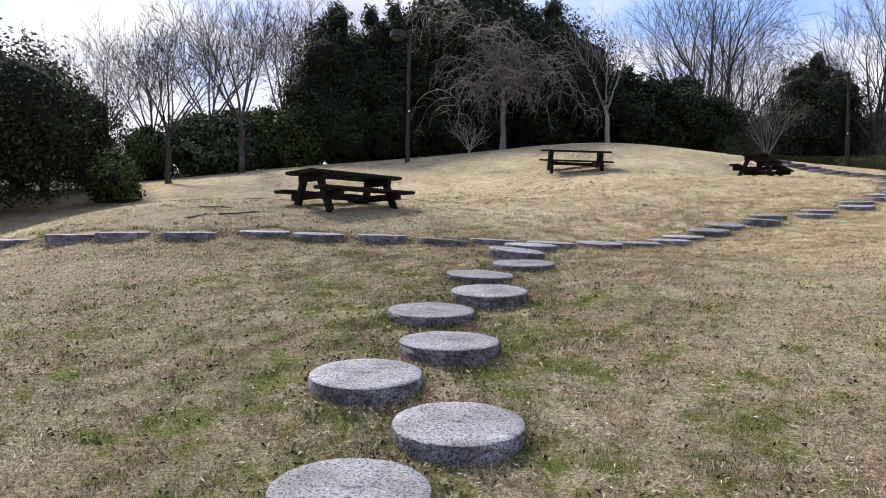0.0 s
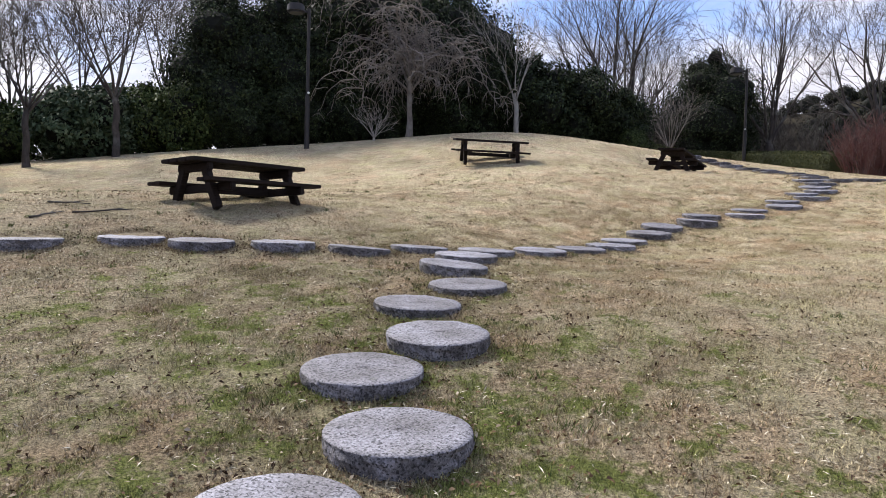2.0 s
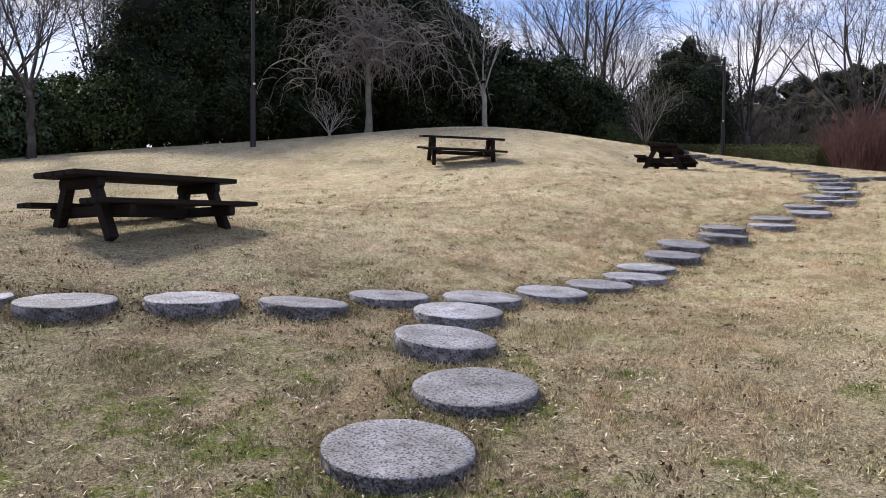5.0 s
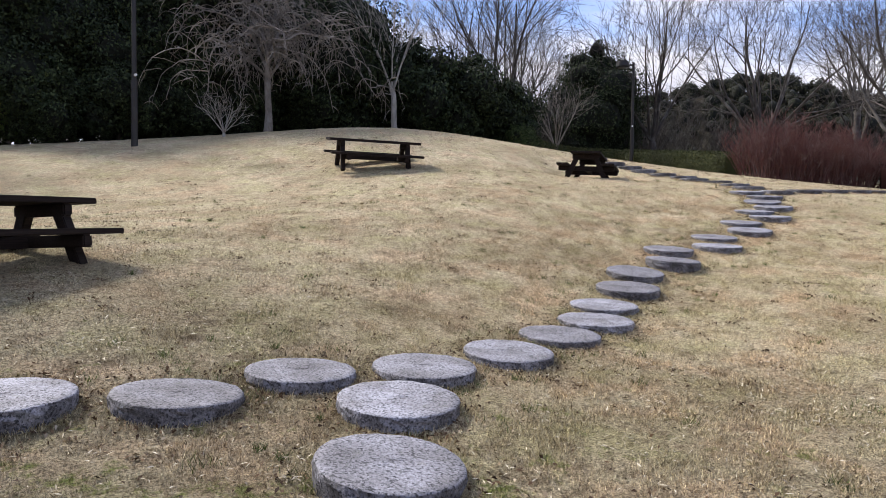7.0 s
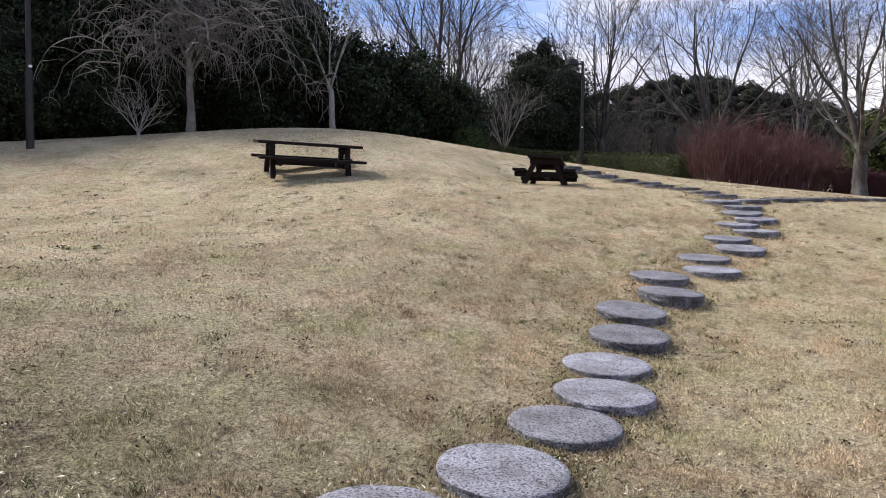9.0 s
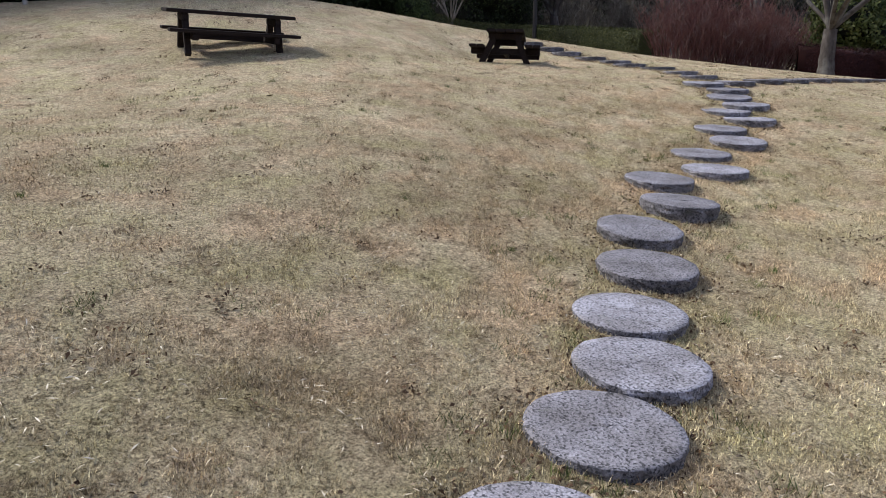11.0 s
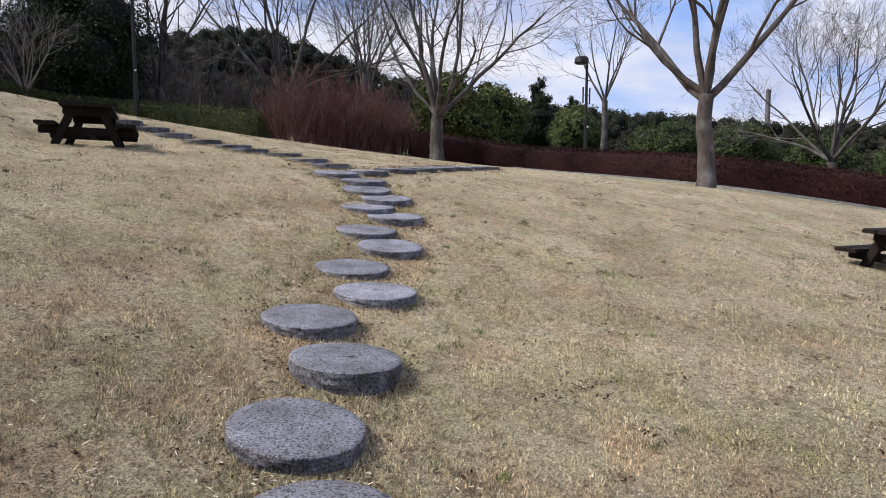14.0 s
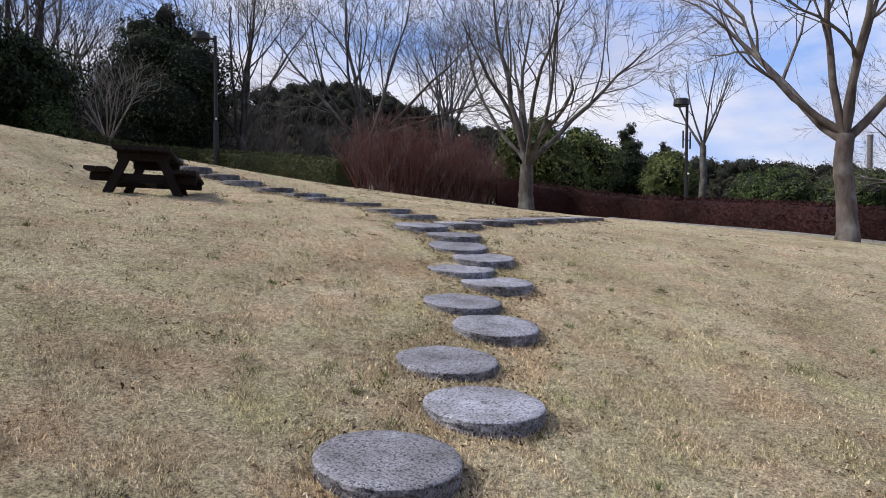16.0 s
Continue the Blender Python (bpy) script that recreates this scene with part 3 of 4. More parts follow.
def build_bare_trees():
    stand(bare_tree("zelkova_tree", 21, 1.1, 0.185, 9, 4.1, (8, 46), BARK_GREY, "bare grey zelkova tree with steep forking limbs", wiggle=0.1, depth=5, kids=(6, 5, 5, 4, 3), least=0.005),
          [(23.83, 16.0, 1.15, 0), (28.3, 24.0, 1.3, 70), (33.5, 4.4, 1.1, 200)])
    stand(bare_tree("zelkova_tree", 5, 2.05, 0.19, 6, 4.6, (10, 56), BARK_FLAKE, "large bare zelkova tree with wide limbs and flaking bark", stout=(0.36, 0.56), wiggle=0.11, depth=5, kids=(6, 5, 5, 4, 3), least=0.005, lift=(0, 0.06, 0.05, 0.03)),
          [(21.8, 8.67, 1.05, 100)])
    stand(bare_tree("zelkova_tree", 8, 1.1, 0.18, 7, 4.6, (8, 42), BARK_DARK, "tall bare broad tree behind the hedge", stout=(0.34, 0.5), wiggle=0.09, depth=4, kids=(6, 6, 5, 5), least=0.008),
          [(19.4, 30.4, 1.35, 0), (25.6, 27.4, 1.15, 90), (39.7, 26.2, 1.2, 140), (22.2, 37.5, 1.3, 30), (23.0, 34.2, 1.00, 170), (25.7, 36.0, 0.95, 250)])
    stand(bare_tree("bare_tree", 12, 2.0, 0.12, 8, 3.2, (8, 42), BARK_DARK, "slender bare tree at the edge of the wood", depth=4, kids=(6, 5, 5, 4), least=0.009),
          [(-3.9, 23.5, 0.8, 0), (-1.8, 24.8, 0.9, 100), (-8.0, 31.8, 1.0, 40), (-4.1, 34.6, 1.2, 200), (-0.6, 30.8, 1.15, 300), (-6.2, 32.6, 0.95, 120), (0.9, 33.5, 1.25, 10)])
    stand(bare_tree("maple_tree", 31, 1.4, 0.095, 6, 2.4, (8, 34), BARK_PALE, "pale slender bare tree with upswept branches", depth=4, kids=(6, 6, 5, 3)),
          [(11.94, 25.97, 1.1, 0)])
    stand(bare_tree("bare_tree", 44, 0.7, 0.09, 7, 2.0, (18, 50), BARK_WEEP, "small pale bare tree beside the hedge", depth=4, kids=(5, 5, 4, 3)),
          [(20.0, 27.4, 0.95, 0)])
    stand(bare_tree("tree_sapling", 47, 0.15, 0.05, 8, 0.9, (15, 60), BARK_PALE, "low many-stemmed bare shrub under the weeping tree", depth=3, kids=(4, 4, 3)),
          [(5.95, 24.1, 1.0, 0)])
    stand(bare_tree("bare_tree", 52, 2.5, 0.14, 5, 3.2, (18, 50), BARK_GREY, "bare tree with cut-back limbs behind the red hedge", depth=4, kids=(5, 5, 4, 3)),
          [(39.7, 13.4, 1.2, 0), (36.8, 24.6, 1.3, 120)])


build_bare_trees()


def weeping_tree():
    """A weeping tree: limbs rise, arch over and hang in long whips."""
    rng = random.Random(77)
    tree = new("weeping_tree")
    tagged(tree, "bare weeping cherry tree with drooping tangled branches", "tree")
    rows = [((0.02 * math.sin(k), 0.02 * math.cos(2 * k), 3.0 * k / 8 - 0.1), 0.105 * (1 + 0.4 * max(0, 1 - k / 2)) * (1 - 0.04 * k)) for k in range(9)]
    child("trunk", smooth(shape("trunk", *tube(rows, 12), BARK_WEEP)), tree)
    whips = []

    def arch(start, way, length, r, fall, segs, lim):
        pts, d, pos = [], way.normalized(), start.copy()
        for k in range(segs + 1):
            pts.append((tuple(pos), r * (1 - 0.75 * k / segs)))
            d = (d + Vector((rng.gauss(0, 0.24), rng.gauss(0, 0.24), rng.gauss(0, 0.18) - fall * (k / segs) * 1.6))).normalized()
            pos = pos + d * length / segs
            if pos.z < lim:
                break
        return pts

    for k in range(19):
        a = k * 2.4 + rng.uniform(-0.3, 0.3)
        z = 1.5 + 1.5 * k / 21
        s = radians(rng.uniform(6, 48))
        way = Vector((math.cos(a) * math.sin(s), math.sin(a) * math.sin(s), math.cos(s)))
        main = arch(Vector((0, 0, z)), way, rng.uniform(3.1, 4.5), 0.042, 0.21, 13, 0.6)
        child("limb", smooth(shape("limb", *tube(main, 6), BARK_WEEP)), tree)
        for j in range(2, len(main)):
            for q in range(1 + j % 2):
                b = rng.uniform(0, 6.3)
                sub = arch(Vector(main[j][0]), Vector((math.cos(b), math.sin(b), rng.uniform(-0.2, 0.6))), rng.uniform(0.9, 2.5), 0.017, 0.56, 11, 0.3)
                if len(sub) > 3:
                    whips.append(tube(sub, 4))
                    for g in range(4):
                        h = rng.randrange(1, len(sub))
                        b = rng.uniform(0, 6.3)
                        tw = arch(Vector(sub[h][0]), Vector((math.cos(b), math.sin(b), rng.uniform(-0.8, 0.3))), rng.uniform(0.25, 0.8), 0.012, 0.45, 5, 0.3)
                        if len(tw) > 2:
                            whips.append(tube(tw, 3))
    child("crown", smooth(shape("crown", *joined(whips), BARK_WEEP)), tree)
    tree.matrix_world = pose(7.4, 25.0, z_at(7.4, 25.0) - 0.05)


weeping_tree()


def leaf_quads(rng, centres, normals, size, long=1.7):
    """Small pointed leaves, one folded diamond each, at the centres, facing roughly along the normals."""
    n = len(centres)
    nrm = normals + rng.normal(0, 0.55, (n, 3))
    nrm /= np.linalg.norm(nrm, axis=1, keepdims=True) + 1e-9
    a = np.cross(nrm, rng.normal(0, 1, (n, 3)))
    a /= np.linalg.norm(a, axis=1, keepdims=True) + 1e-9
    b = np.cross(nrm, a)
    s = size * rng.uniform(0.6, 1.3, (n, 1))
    droop = np.array([[0, 0, -0.25]]) * s
    v = np.stack([centres - a * s * long * 0.5 + droop, centres - b * s * 0.45, centres + a * s * long * 0.5 + droop, centres + b * s * 0.45], 1)
    return v.reshape(-1, 3), np.arange(n * 4).reshape(n, 4)


def blob_surface(rng, lobes, n, inner=0.72):
    """Points and outward directions on a cluster of lobes (x, y, z, rx, ry, rz), in tufts."""
    w = np.array([l[3] * l[4] + l[4] * l[5] + l[3] * l[5] for l in lobes])
    pick = rng.choice(len(lobes), max(1, n // 14), p=w / w.sum())
    lob = np.array(lobes)[pick]
    d = rng.normal(0, 1, (len(pick), 3))
    d /= np.linalg.norm(d, axis=1, keepdims=True)
    r = rng.uniform(inner, 1.08, (len(pick), 1))
    tuft = lob[:, :3] + d * r * lob[:, 3:]
    c = np.repeat(tuft, 14, 0)
    k = np.repeat(d, 14, 0)
    spread = np.repeat(lob[:, 3:].mean(1, keepdims=True), 14, 0) * 0.06 + 0.04
    return c + rng.normal(0, 1, c.shape) * spread, k


# blobs added inside a crown to stop light passing between the leaves
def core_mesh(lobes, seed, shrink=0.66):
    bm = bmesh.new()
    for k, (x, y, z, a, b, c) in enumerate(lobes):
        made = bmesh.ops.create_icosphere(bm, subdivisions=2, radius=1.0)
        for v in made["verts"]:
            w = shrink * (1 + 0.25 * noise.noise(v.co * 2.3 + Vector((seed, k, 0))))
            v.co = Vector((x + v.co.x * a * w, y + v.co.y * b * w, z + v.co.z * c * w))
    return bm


def evergreen(name, seed, height, width, leaves, size, mat, label, base=0.15, lobes_n=9, trunk_r=0.15, category="tree", pointed=False):
    """A dense leafy crown of many small leaves over an added core, dark as inner shade, on a trunk."""
    rng = np.random.default_rng(seed)
    lobes = []
    for k in range(lobes_n):
        f = (k + 0.5) / lobes_n
        z = height * (base + (0.9 - base) * f)
        wide = width * 0.5 * (math.sin(math.pi * min(0.92, 0.25 + 0.68 * f)) if not pointed else 1.0 - 0.75 * f)
        a = k * 2.4
        off = wide * rng.uniform(0.3, 0.55)
        r = wide * rng.uniform(0.55, 0.78)
        lobes.append((off * math.cos(a), off * math.sin(a), z, r, r, max(r * rng.uniform(0.7, 0.95), height * 0.09)))
    tree = new(name)
    tagged(tree, label, category)
    v, f = tube([((0, 0, -0.15), trunk_r * 1.2), ((0.02, 0, height * 0.3), trunk_r), ((0, 0.03, height * 0.75), trunk_r * 0.4)], 8)
    child("trunk", smooth(shape("trunk", v, f, BARK_DARK)), tree)
    c, d = blob_surface(rng, lobes, leaves)
    crown = child("crown", shape("crown", *leaf_quads(rng, c, d, size), mat), tree)
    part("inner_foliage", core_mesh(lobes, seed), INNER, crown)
    return tree


def build_evergreens():
    big = "dense dark evergreen tree at the edge of the wood"
    stand(evergreen("evergreen_tree", 1, 7.0, 4.2, 40000, 0.064, LEAF_DARK, big, 0.08, 12),
          [(1.3, 27.2, 0.95, 0), (3.0, 27.6, 0.92, 120), (5.2, 28.4, 1.08, 40), (8.9, 29.6, 1.18, 200), (4.2, 29.5, 1.05, 80)])
    stand(evergreen("evergreen_tree", 2, 6.2, 5.2, 42000, 0.064, LEAF_DARK, big, 0.06, 13),
          [(7.0, 28.6, 1.3, 0), (10.3, 28.9, 1.15, 90), (23.9, 29.6, 0.98, 45), (26.4, 32.4, 0.95, 180)])
    stand(evergreen("evergreen_shrub", 3, 2.9, 3.0, 20000, 0.065, LEAF_DARK, "rounded dark evergreen shrub at the edge of the wood", 0.12, 8, 0.06, "shrub"),
          [(13.3, 27.2, 1.3, 0), (15.2, 26.9, 1.25, 80), (16.9, 26.8, 1.05, 160), (11.6, 28.2, 1.5, 230), (9.4, 27.6, 0.9, 20), (1.8, 25.9, 0.7, 20), (3.6, 26.2, 0.8, 70), (5.4, 26.9, 0.8, 170), (7.3, 27.3, 0.8, 250)])
    stand(evergreen("rhododendron_shrub", 4, 2.4, 2.5, 13000, 0.09, LEAF_GREY, "grey-green rhododendron shrub beneath bare trees", 0.12, 8, 0.05, "shrub"),
          [(-3.5, 26.6, 1.0, 0), (-2.3, 26.4, 1.0, 90)])
    stand(evergreen("camellia_shrub", 6, 2.4, 2.4, 15000, 0.065, LEAF_MID, "mid-green evergreen shrub beneath bare trees", 0.1, 8, 0.05, "shrub"),
          [(-1.0, 26.9, 1.05, 0), (0.2, 26.6, 1.05, 60), (-5.2, 26.9, 0.9, 10), (16.9, 25.6, 0.5, 0)])
    stand(evergreen("evergreen_tree", 7, 3.4, 4.0, 34000, 0.055, LEAF_DARK, "low spreading dark evergreen tree with a clear stem", 0.4, 10, 0.12),
          [(-7.3, 18.8, 1.2, 0), (-9.0, 17.6, 1.3, 160), (-7.2, 22.6, 1.0, 30), (-8.8, 25.2, 1.2, 200), (-10.8, 20.5, 1.3, 60)])
    stand(evergreen("evergreen_shrub", 9, 1.5, 1.5, 9000, 0.05, LEAF_MID, "small rounded evergreen shrub on the slope", 0.15, 6, 0.04, "shrub"),
          [(-4.7, 20.2, 1.0, 0), (-6.1, 24.4, 1.2, 50)])
    stand(evergreen("bamboo_clump", 10, 3.4, 3.2, 22000, 0.08, LEAF_YELLOW, "yellow-green bamboo thicket behind the red hedge", 0.1, 9, 0.04, "bamboo"),
          [(32.0, 18.6, 1.05, 0), (34.6, 17.6, 1.0, 90), (42.5, 15.2, 0.85, 0)])
    stand(evergreen("evergreen_shrub", 13, 2.6, 4.2, 24000, 0.07, LEAF_MID, "broad green shrub behind the red hedge", 0.1, 10, 0.06, "shrub"),
          [(39.5, 10.4, 0.85, 0), (40.0, 7.4, 0.9, 90), (40.6, 3.9, 0.85, 45), (40.8, 0.4, 0.8, 180), (41.9, -3.5, 0.85, 10)])
    stand(evergreen("conifer_tree", 14, 6.0, 4.4, 22000, 0.08, LEAF_DARK, "dark pointed conifer behind the bamboo", 0.1, 11, 0.1, "tree", True),
          [(47.0, 18.3, 0.75, 0), (48.2, 16.4, 0.60, 90)])


build_evergreens()

# ---- hedges and thickets ----


def hedge(name, line, width, height, leaves, size, mat, label, wild=0.06):
    """A clipped hedge along a line of ground points: a core and a coat of small leaves."""
    rng = np.random.default_rng(len(line) + leaves)
    pts = np.array(line, float)
    seg = np.linalg.norm(np.diff(pts, axis=0), axis=1)
    total = np.r_[0, np.cumsum(seg)]
    ob = new(name)
    tagged(ob, label, "hedge")
    s = np.linspace(0, total[-1], max(8, int(total[-1] / 0.35)))
    cx, cy = np.interp(s, total, pts[:, 0]), np.interp(s, total, pts[:, 1])
    dx, dy = np.gradient(cx), np.gradient(cy)
    k = np.hypot(dx, dy)
    nx, ny = -dy / k, dx / k
    prof = [(-0.5, -0.05), (-0.5, 0.8), (-0.38, 0.97), (0, 1.0), (0.38, 0.97), (0.5, 0.8), (0.5, -0.05)]
    rows = []
    for a, b in prof:
        shut = np.where((s < 0.01) | (s > total[-1] - 0.01), 0.0, 1.0)
        x, y = cx + nx * a * (width - 0.1) * shut, cy + ny * a * (width - 0.1) * shut
        rows.append(np.stack([x + rng.normal(0, 0.02, len(s)), y + rng.normal(0, 0.02, len(s)), land(cx, cy) + b * (height - 0.06) + rng.normal(0, 0.02, len(s))], -1))
    v = np.stack(rows, 1)
    n, m = v.shape[:2]
    i = (np.arange(n - 1)[:, None] * m + np.arange(m - 1)[None]).ravel()
    f = np.stack([i, i + 1, i + m + 1, i + m], -1)
    child("hedge_core", shape("hedge_core", v, f, mat), ob)
    t = rng.uniform(0, total[-1], leaves)
    u = rng.uniform(-1, 1, leaves)
    side = rng.random(leaves) < 0.62
    a = np.where(side, np.where(u > 0, 0.5, -0.5), u * 0.5)
    b = np.where(side, rng.uniform(0, 0.97, leaves), 0.98)
    x0, y0 = np.interp(t, total, pts[:, 0]), np.interp(t, total, pts[:, 1])
    px, py = np.interp(t, s, nx), np.interp(t, s, ny)
    c = np.stack([x0 + px * a * width, y0 + py * a * width, land(x0, y0) + b * height], -1) + rng.normal(0, wild, (leaves, 3)) * 0.6
    d = np.where(side[:, None], np.stack([px * np.sign(a), py * np.sign(a), 0.3 + 0 * a], -1), [[0, 0, 1.0]])
    child("foliage", shape("foliage", *leaf_quads(rng, c, d, size), mat), ob)
    return ob


RED_LINE = [(25.6, 17.6), (27.4, 16.0), (27.6, 14.0), (26.0, 11.2), (24.9, 8.4), (25.0, 4.0), (26.0, -3.0)]
GREEN_LINE = [(22.3, 20.6), (22.8, 22.5), (23.0, 24.6), (23.2, 27.0), (21.5, 28.6), (18.5, 27.2), (16.8, 25.6)]
hedge("red_hedge", RED_LINE, 1.3, 0.8, 60000, 0.03, TWIG_HEDGE, "low clipped dark red-brown winter hedge along the lawn", 0.06)
hedge("green_hedge", GREEN_LINE, 1.0, 0.75, 50000, 0.036, LEAF_HEDGE, "low clipped dark green hedge along the stone path", 0.05)


def thicket(spots, mat, name, label, group, thick=1.0):
    """A dense stand of upright red-brown bare stems."""
    for x, y, h, w, seed in spots:
        rng = random.Random(seed)
        ob = new(name)
        tagged(ob, label, "shrub", group)
        stems, twigs = [], []
        for k in range(95):
            a, r = rng.uniform(0, 6.3), w * 0.34 * math.sqrt(rng.random())
            foot = Vector((r * math.cos(a), r * math.sin(a), -0.1))
            lean = Vector((math.cos(a) * r * 0.55, math.sin(a) * r * 0.55, 1.0)) + Vector((rng.gauss(0, 0.16), rng.gauss(0, 0.16), 0))
            pts, d, pos = [], lean.normalized(), foot.copy()
            n = h * rng.uniform(0.6, 1.02) * (1.05 - 0.35 * (r / (w * 0.34)) ** 2)
            for q in range(7):
                pts.append((tuple(pos), 0.013 * thick * (1 - 0.75 * q / 6)))
                d = (d + Vector((rng.gauss(0, 0.09), rng.gauss(0, 0.09), 0.02))).normalized()
                pos = pos + d * n / 6
            stems.append(tube(pts, 4))
            for q in range(16):
                i = rng.randrange(2, 7)
                b = rng.uniform(0, 6.3)
                d2 = Vector((math.cos(b) * 0.7, math.sin(b) * 0.7, rng.uniform(0.5, 1.3))).normalized()
                p0 = Vector(pts[i][0])
                l = rng.uniform(0.2, 0.6) * (0.4 + 0.28 * h)
                p1 = p0 + d2 * l * 0.5
                p2 = p1 + (d2 + Vector((rng.gauss(0, 0.25), rng.gauss(0, 0.25), 0.2))).normalized() * l * 0.5
                twigs.append(tube([(tuple(p0), 0.005 * thick), (tuple(p1), 0.004 * thick), (tuple(p2), 0.002 * thick)], 3))
        child("base", shape("base", *joined(stems), mat), ob)
        child("crown", shape("crown", *joined(twigs), mat), ob)
        ob.matrix_world = pose(x, y, z_at(x, y) - 0.02)


thicket([(22.3, 19.6, 2.1, 2.2, 1), (23.2, 18.9, 2.2, 2.4, 2), (24.2, 18.6, 2.1, 2.4, 3), (25.4, 18.6, 1.9, 2.4, 4), (23.6, 20.2, 2.2, 2.4, 5), (24.9, 19.9, 2.2, 2.4, 6), (26.4, 18.8, 1.7, 2.2, 7)],
        TWIG_RED, "red_shrub", "leafless red-brown shrub with dense upright twigs", "red-brown shrubs by the lamp")
thicket([(20.5, 38.5, 5.2, 4.5, 11), (23.5, 40.5, 5.5, 4.5, 12), (27.0, 40.0, 5.0, 4.5, 13), (31.0, 36.5, 4.4, 4.5, 14), (34.0, 33.0, 4.0, 4.5, 15), (37.0, 30.5, 3.6, 4.5, 16), (30.5, 32.5, 3.2, 4.0, 17), (38.5, 22.5, 3.2, 4.0, 18), (21.4, 31.2, 3.8, 3.6, 19), (17.6, 30.2, 3.4, 3.6, 20)],
        BARK_DARK, "wood_thicket", "dense brown leafless thicket behind the clipped hedge", "thickets of the wood edge", 1.8)

# ---- kerb, chimney, far woods ----


def build_kerb():
    line = [(24.6, 14.0), (24.1, 11.5), (23.7, 8.6), (23.8, 4.0), (24.6, -2.0)]
    pts = np.array(line)
    total = np.r_[0, np.cumsum(np.linalg.norm(np.diff(pts, axis=0), axis=1))]
    ob = new("kerb")
    tagged(ob, "weathered grey concrete kerb before the red hedge", "kerb", kind="structure")
    s = 0.0
    while s + 0.62 < total[-1]:
        a = Vector((np.interp(s, total, pts[:, 0]), np.interp(s, total, pts[:, 1]), 0))
        b = Vector((np.interp(s + 0.6, total, pts[:, 0]), np.interp(s + 0.6, total, pts[:, 1]), 0))
        a.z, b.z = z_at(a.x, a.y), z_at(b.x, b.y)
        mid, d = (a + b) / 2, b - a
        m = Matrix.Translation(mid + Vector((0, 0, -0.045))) @ d.to_track_quat("X", "Z").to_matrix().to_4x4()
        part("kerb_stone", box(0.592, 0.14, 0.2, m, 0.012), KERB, ob)
        s += 0.6


build_kerb()


def build_chimney():
    x, y = 145.4, -1.4
    ob = new("chimney")
    tagged(ob, "tall dark factory chimney far beyond the trees", "chimney")
    bm = bmesh.new()
    bmesh.ops.create_cone(bm, cap_ends=True, segments=24, radius1=0.52, radius2=0.42, depth=18, matrix=pose(0, 0, -9))
    part("shaft", bm, BRICK_OLD, ob)
    bm = bmesh.new()
    bmesh.ops.create_cone(bm, cap_ends=True, segments=24, radius1=0.47, radius2=0.47, depth=0.5, matrix=pose(0, 0, -0.2))
    part("rim", bm, BRICK_OLD, ob)
    ob.matrix_world = pose(x, y, 18.2)


build_chimney()


def far_woods():
    """The wooded hills: crowns of coarse leaf tufts, too many and too far to count."""
    rng = np.random.default_rng(90)
    cs, ds, cores = [], [], []
    ball = bmesh.new()
    bmesh.ops.create_icosphere(ball, subdivisions=1, radius=1.0)
    bv, bf = np.array([v.co[:] for v in ball.verts]), np.array([[v.index for v in f.verts] for f in ball.faces])
    ball.free()
    n = 0
    while n < 4600:
        a, d = radians(rng.uniform(-27, 66)), 62 + 120 * rng.random() ** 0.8
        x, y = 6 + d * math.cos(a), 9 + d * math.sin(a)
        z = z_at(x, y)
        if z < 3.5 and rng.random() < 0.5:
            continue
        r = rng.uniform(0.7, 1.6) * (0.75 + d / 400)
        n += 1
        k = 100
        dd = rng.normal(0, 1, (k, 3))
        dd /= np.linalg.norm(dd, axis=1, keepdims=True)
        dd[:, 2] = np.abs(dd[:, 2]) * 1.0 - 0.2
        tall = rng.uniform(0.8, 1.5)
        cs.append(np.array([x, y, z + r * 0.7]) + dd * r * rng.uniform(0.7, 1.12, (k, 1)) * [1, 1, tall])
        # dark balls added inside the far crowns, coloured as their inner shade
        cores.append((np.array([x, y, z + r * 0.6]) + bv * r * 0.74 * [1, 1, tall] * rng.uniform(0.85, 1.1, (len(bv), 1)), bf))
        ds.append(dd)
    c, d = np.concatenate(cs), np.concatenate(ds)
    ob = new("far_woods", shape("far_woods", *leaf_quads(rng, c, d, 0.26, 1.3), LEAF_HILL))
    tagged(ob, "dark wooded hillside in the distance", "woods", kind="stuff")
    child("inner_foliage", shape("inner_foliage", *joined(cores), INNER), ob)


far_woods()

# ---- grass ----


